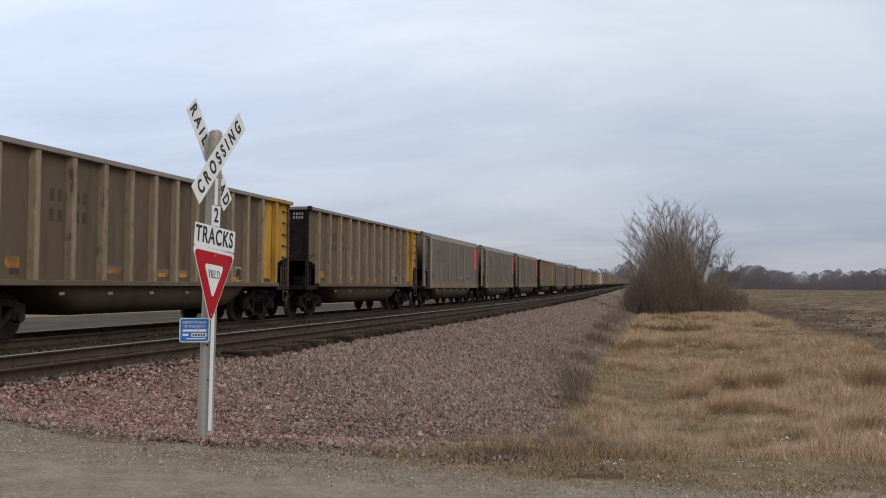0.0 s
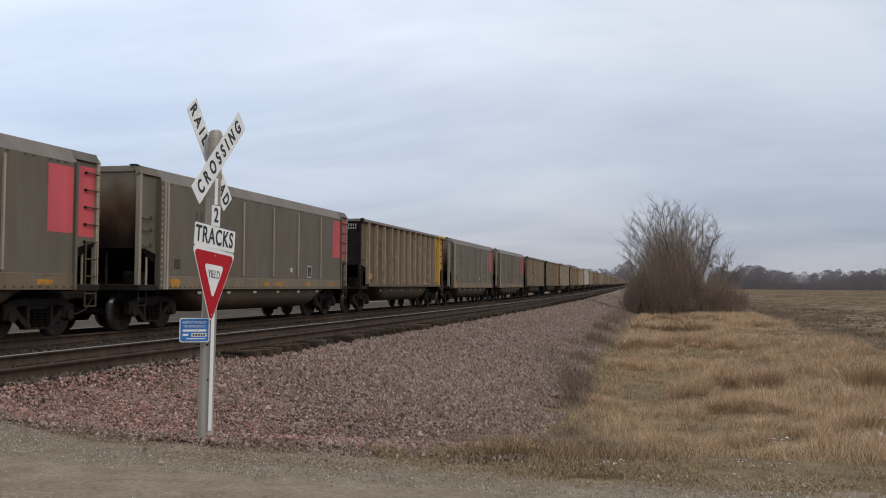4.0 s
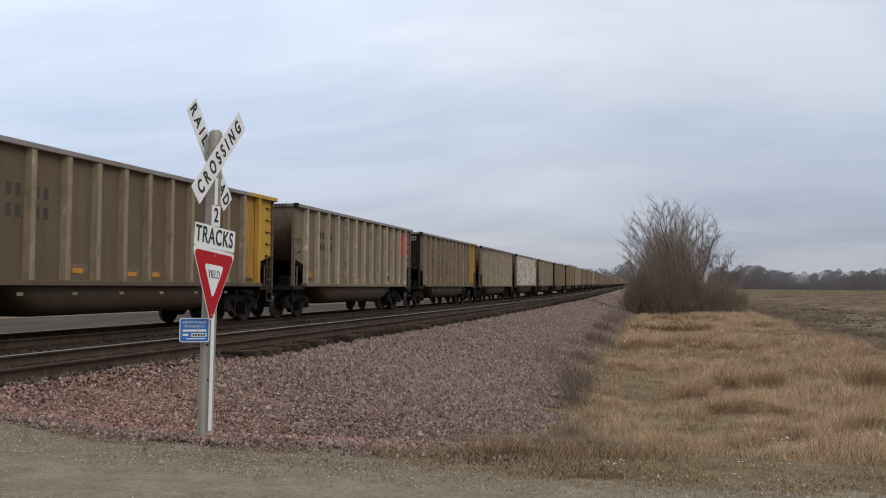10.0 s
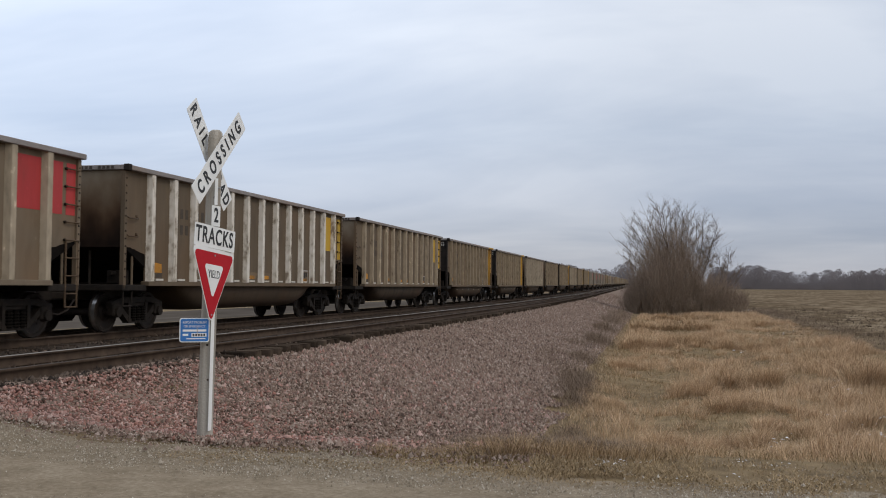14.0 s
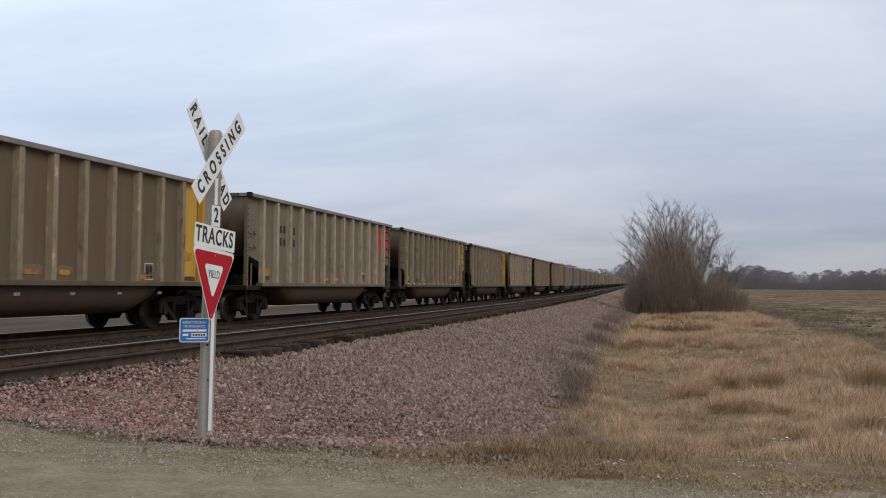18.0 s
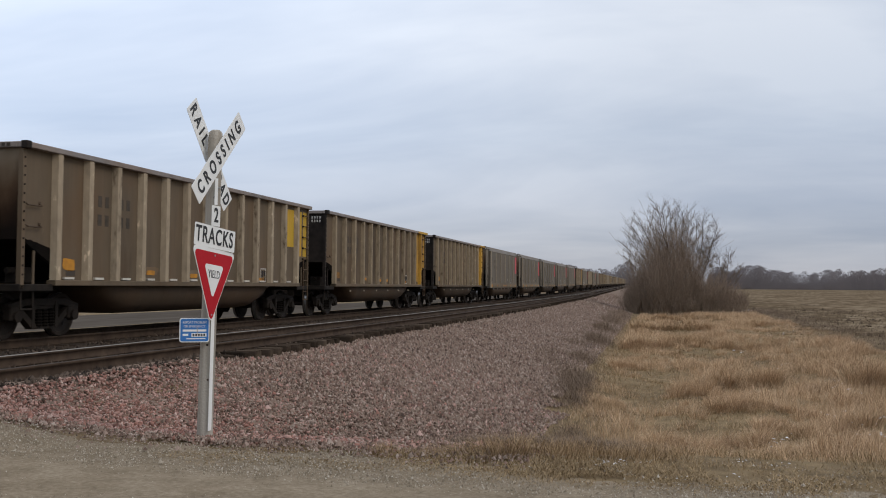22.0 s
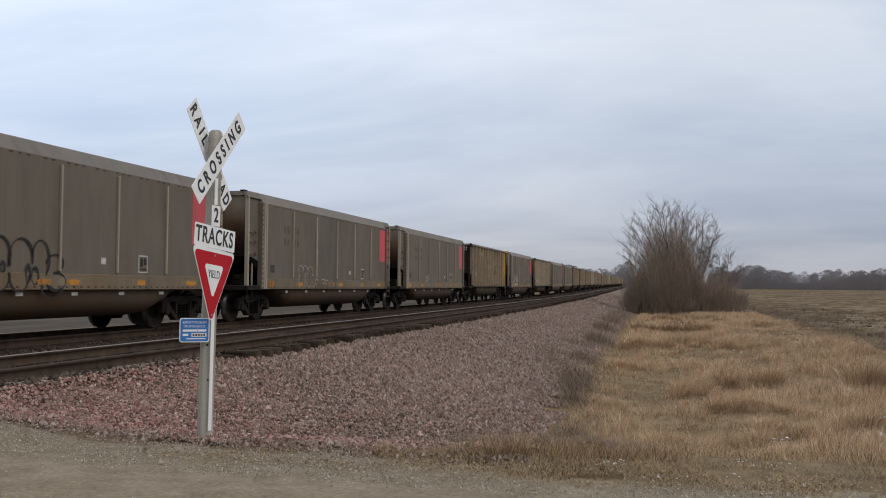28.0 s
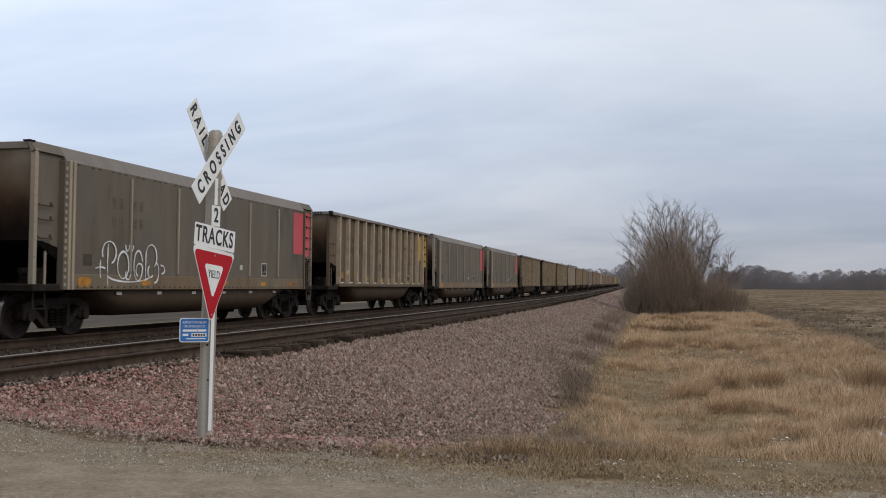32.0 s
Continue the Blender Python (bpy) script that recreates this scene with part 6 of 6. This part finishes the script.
LABELS = {
    "A": "dusty tan coal car with black front and yellow end bay",
    "Y": "dusty tan coal car with rusty front and dull yellow panel",
    "V": "dusty tan coal car with half-worn pale posts",
    "W": "coal car with bright worn posts and dull yellow panel",
    "C": "pale dusty coal car with dark stencils and red panel",
    "B": "smooth grey-brown aluminium coal hopper with faded red end",
}
TEMPLATES = {
    "A": lambda: ribbed_car(M_TAN, M_RIB, M_BLACK, M_YELLOW, LABELS["A"], grabs=(2.11,)),
    "Y": lambda: ribbed_car(M_TAN, M_RIB, M_ENDTAN, M_YELLOWDULL, LABELS["Y"], full_patch=False),
    "V": lambda: ribbed_car(M_TAN, M_RIBV, M_ENDTAN, M_YELLOWDULL, LABELS["V"], full_patch=False),
    "W": lambda: ribbed_car(M_TAN, M_RIBW, M_ENDTAN, M_YELLOWDULL, LABELS["W"], full_patch=False, first_post=-6.18),
    "C": lambda: ribbed_car(M_LIGHT, M_LIGHTRIB, M_ENDTAN, M_RED, LABELS["C"], full_patch=False),
    "B": lambda: smooth_car(LABELS["B"]),
}
CONSIST = "AABBB" "ABBYA" "CACWV" "AACYA" "VAABB" "BBBAB" "VBBYA" "YCAYB" "AYCBA" "YAYBA" "CYAYC"
JOINT_0, SPEED, SLOWING, PITCH_CAR = 28.056, 14.7069, 0.003395, 16.18


def make_train():
    first, train = {}, []
    for k, kind in enumerate(CONSIST):
        if kind not in first:
            first[kind] = car = TEMPLATES[kind]()
        else:
            car = copy_thing(first[kind], Matrix.Identity(4))
        train.append(car)
    scrawl(train[27], M_SPRAYPALE, -2.8, 1.32, 0.75, 0.34, 97, 4, r=0.014)
    white = ((-4.90, 1.78, 0.26, 0.24, -1.2, 3.6), (-4.93, 1.52, 0.03, 0.44, 1.57, 4.71), (-4.36, 1.52, 0.22, 0.30, 0, 6.28), (-4.16, 1.36, 0.10, 0.16, 3.0, 6.4), (-4.20, 2.00, 0.08, 0.16, 3.3, 6.1), (-4.04, 2.00, 0.08, 0.16, 3.3, 6.1), (-3.75, 1.52, 0.18, 0.34, 0.3, 6.1), (-3.70, 1.42, 0.14, 0.15, 0, 4.2), (-3.20, 1.74, 0.24, 0.28, -0.9, 3.6), (-3.40, 1.48, 0.04, 0.32, 1.57, 4.71), (-3.02, 1.38, 0.16, 0.24, -1.8, 1.3), (-3.22, 1.40, 0.12, 0.14, 2.0, 5.6), (-5.22, 1.42, 0.16, 0.04, 0, 3.14), (-5.20, 1.42, 0.03, 0.18, 1.57, 4.71), (-2.74, 1.45, 0.15, 0.10, -1.5, 1.8), (-4.10, 1.30, 0.86, 0.15, 3.3, 5.95))
    bubbles(train[29], M_SPRAYWHITE, white, r=0.022)
    pale = ((-3.42, 1.56, 0.22, 0.20, 0, 3.4), (-3.00, 1.56, 0.22, 0.20, 0, 3.14), (-2.55, 1.54, 0.24, 0.20, -0.6, 2.9), (-3.45, 1.24, 0.12, 0.22, 1.8, 4.9), (-3.15, 1.25, 0.12, 0.24, -1.8, 1.4), (-2.92, 1.32, 0.06, 0.18, 1.2, 5.0), (-2.80, 1.36, 0.05, 0.16, 1.2, 5.0), (-2.38, 1.25, 0.32, 0.22, -1.4, 1.6), (-2.65, 1.14, 0.12, 0.10, 3.0, 6.2), (-1.95, 1.22, 0.13, 0.09, 0, 5.0), (-1.30, 1.24, 0.14, 0.08, 0, 6.0), (-0.95, 1.22, 0.12, 0.07, 0, 5.0))
    bubbles(train[26], M_SPRAYPALE, pale, r=0.014)
    tagged(train[29], "grey-brown coal hopper with large white spray-painted loops")
    tagged(train[26], "grey-brown coal hopper with pale spray-painted arches on its side")
    tagged(train[27], "grey-brown coal hopper with a small white scrawl")
    scribble = ((-2.38, 1.74, 0.09, 0.22, 0, 6.28), (-2.26, 1.80, 0.07, 0.26, 0, 6.28), (-2.52, 1.78, 0.16, 0.05, 0, 5.0), (-2.20, 1.68, 0.05, 0.16, 0, 6.28), (-2.16, 2.05, 0.02, 0.16, 1.57, 4.71))
    bubbles(train[25], M_SPRAYDARK, scribble, r=0.014)
    bubbles(train[25], M_SPRAYDARK, ((-2.22, 1.52, 0.34, 0.44, 0.0, 6.2), (-2.20, 1.50, 0.13, 0.22, 0, 6.28), (-1.62, 1.62, 0.30, 0.34, -0.6, 3.5), (-1.62, 1.22, 0.28, 0.26, 2.6, 6.6), (-1.52, 1.40, 0.06, 0.09, 0, 6.28), (-1.02, 1.58, 0.33, 0.36, -0.3, 3.6), (-1.06, 1.22, 0.27, 0.27, 2.9, 6.4), (-0.82, 1.28, 0.06, 0.17, 0, 6.28), (-0.46, 1.56, 0.26, 0.37, -0.9, 2.9), (-0.62, 1.24, 0.10, 0.16, 0, 6.28), (-0.02, 1.50, 0.25, 0.17, -1.3, 3.2), (0.02, 1.14, 0.30, 0.17, -3.4, 1.9), (-0.10, 1.02, 0.32, 0.20, 2.4, 6.1)))
    tagged(train[25], "grey-brown coal hopper with dark spray-painted outlines")
    return train


TRAIN = make_train()


# ================= movement =================
def car_pose(s):
    """The pose of a car whose middle is s metres along the line."""
    (x0, z0), (x1, z1) = (tuple(float(v) for v in bend(s + d)) for d in (-TRUCK_Y, TRUCK_Y))
    d = Vector((x1 - x0, 2 * TRUCK_Y, z1 - z0))
    yaw, lift = math.atan2(-d.x, d.y), math.atan2(d.z, d.y)
    return Matrix.Translation((D_FAR + (x0 + x1) / 2, s, RAIL_Z + (z0 + z1) / 2)) @ Matrix.Rotation(yaw, 4, "Z") @ Matrix.Rotation(lift, 4, "X")


def travelled(t):
    return SPEED * t - SLOWING * t * t


SHIFT = {3: -0.13, 4: -0.18, 5: -0.25, 6: -0.22, 7: -0.16, 8: -0.15, 9: -0.15, 10: -0.10, 11: 0.03, 18: 0.10, 19: 0.07}


def motions():
    for k, car in enumerate(TRAIN):
        mid = JOINT_0 + PITCH_CAR * k - HALF + SHIFT.get(k, 0.0)
        walk(car, [(t, car_pose(mid - travelled(t))) for t in range(33)])
        # wheels turn frame by frame while the car is near enough to tell
        near = [i for i in range(0, 961) if -25 < mid - travelled(i / 30) < 75]
        if not near:
            continue
        near = sorted({0, 960, *near})
        for truck in [o for o in car.children if o.name.split(".")[0] == "truck"]:
            for w in [o for o in truck.children if o.name.split(".")[0] == "wheelset"]:
                y, rows, base = w.location.y, [], None
                for i in near:
                    inside = -25 < mid - travelled(i / 30) < 75
                    lo = near[1] if near[0] == 0 and not -25 < mid < 75 else near[0]
                    a = travelled(min(max(i, lo), near[-2] if not inside else i) / 30) / WHEEL_R
                    rows.append((i / 30, Matrix.Translation((0, y, WHEEL_R)) @ Matrix.Rotation(math.fmod(a, 2 * math.pi), 4, "X")))
                walk(w, rows)


motions()
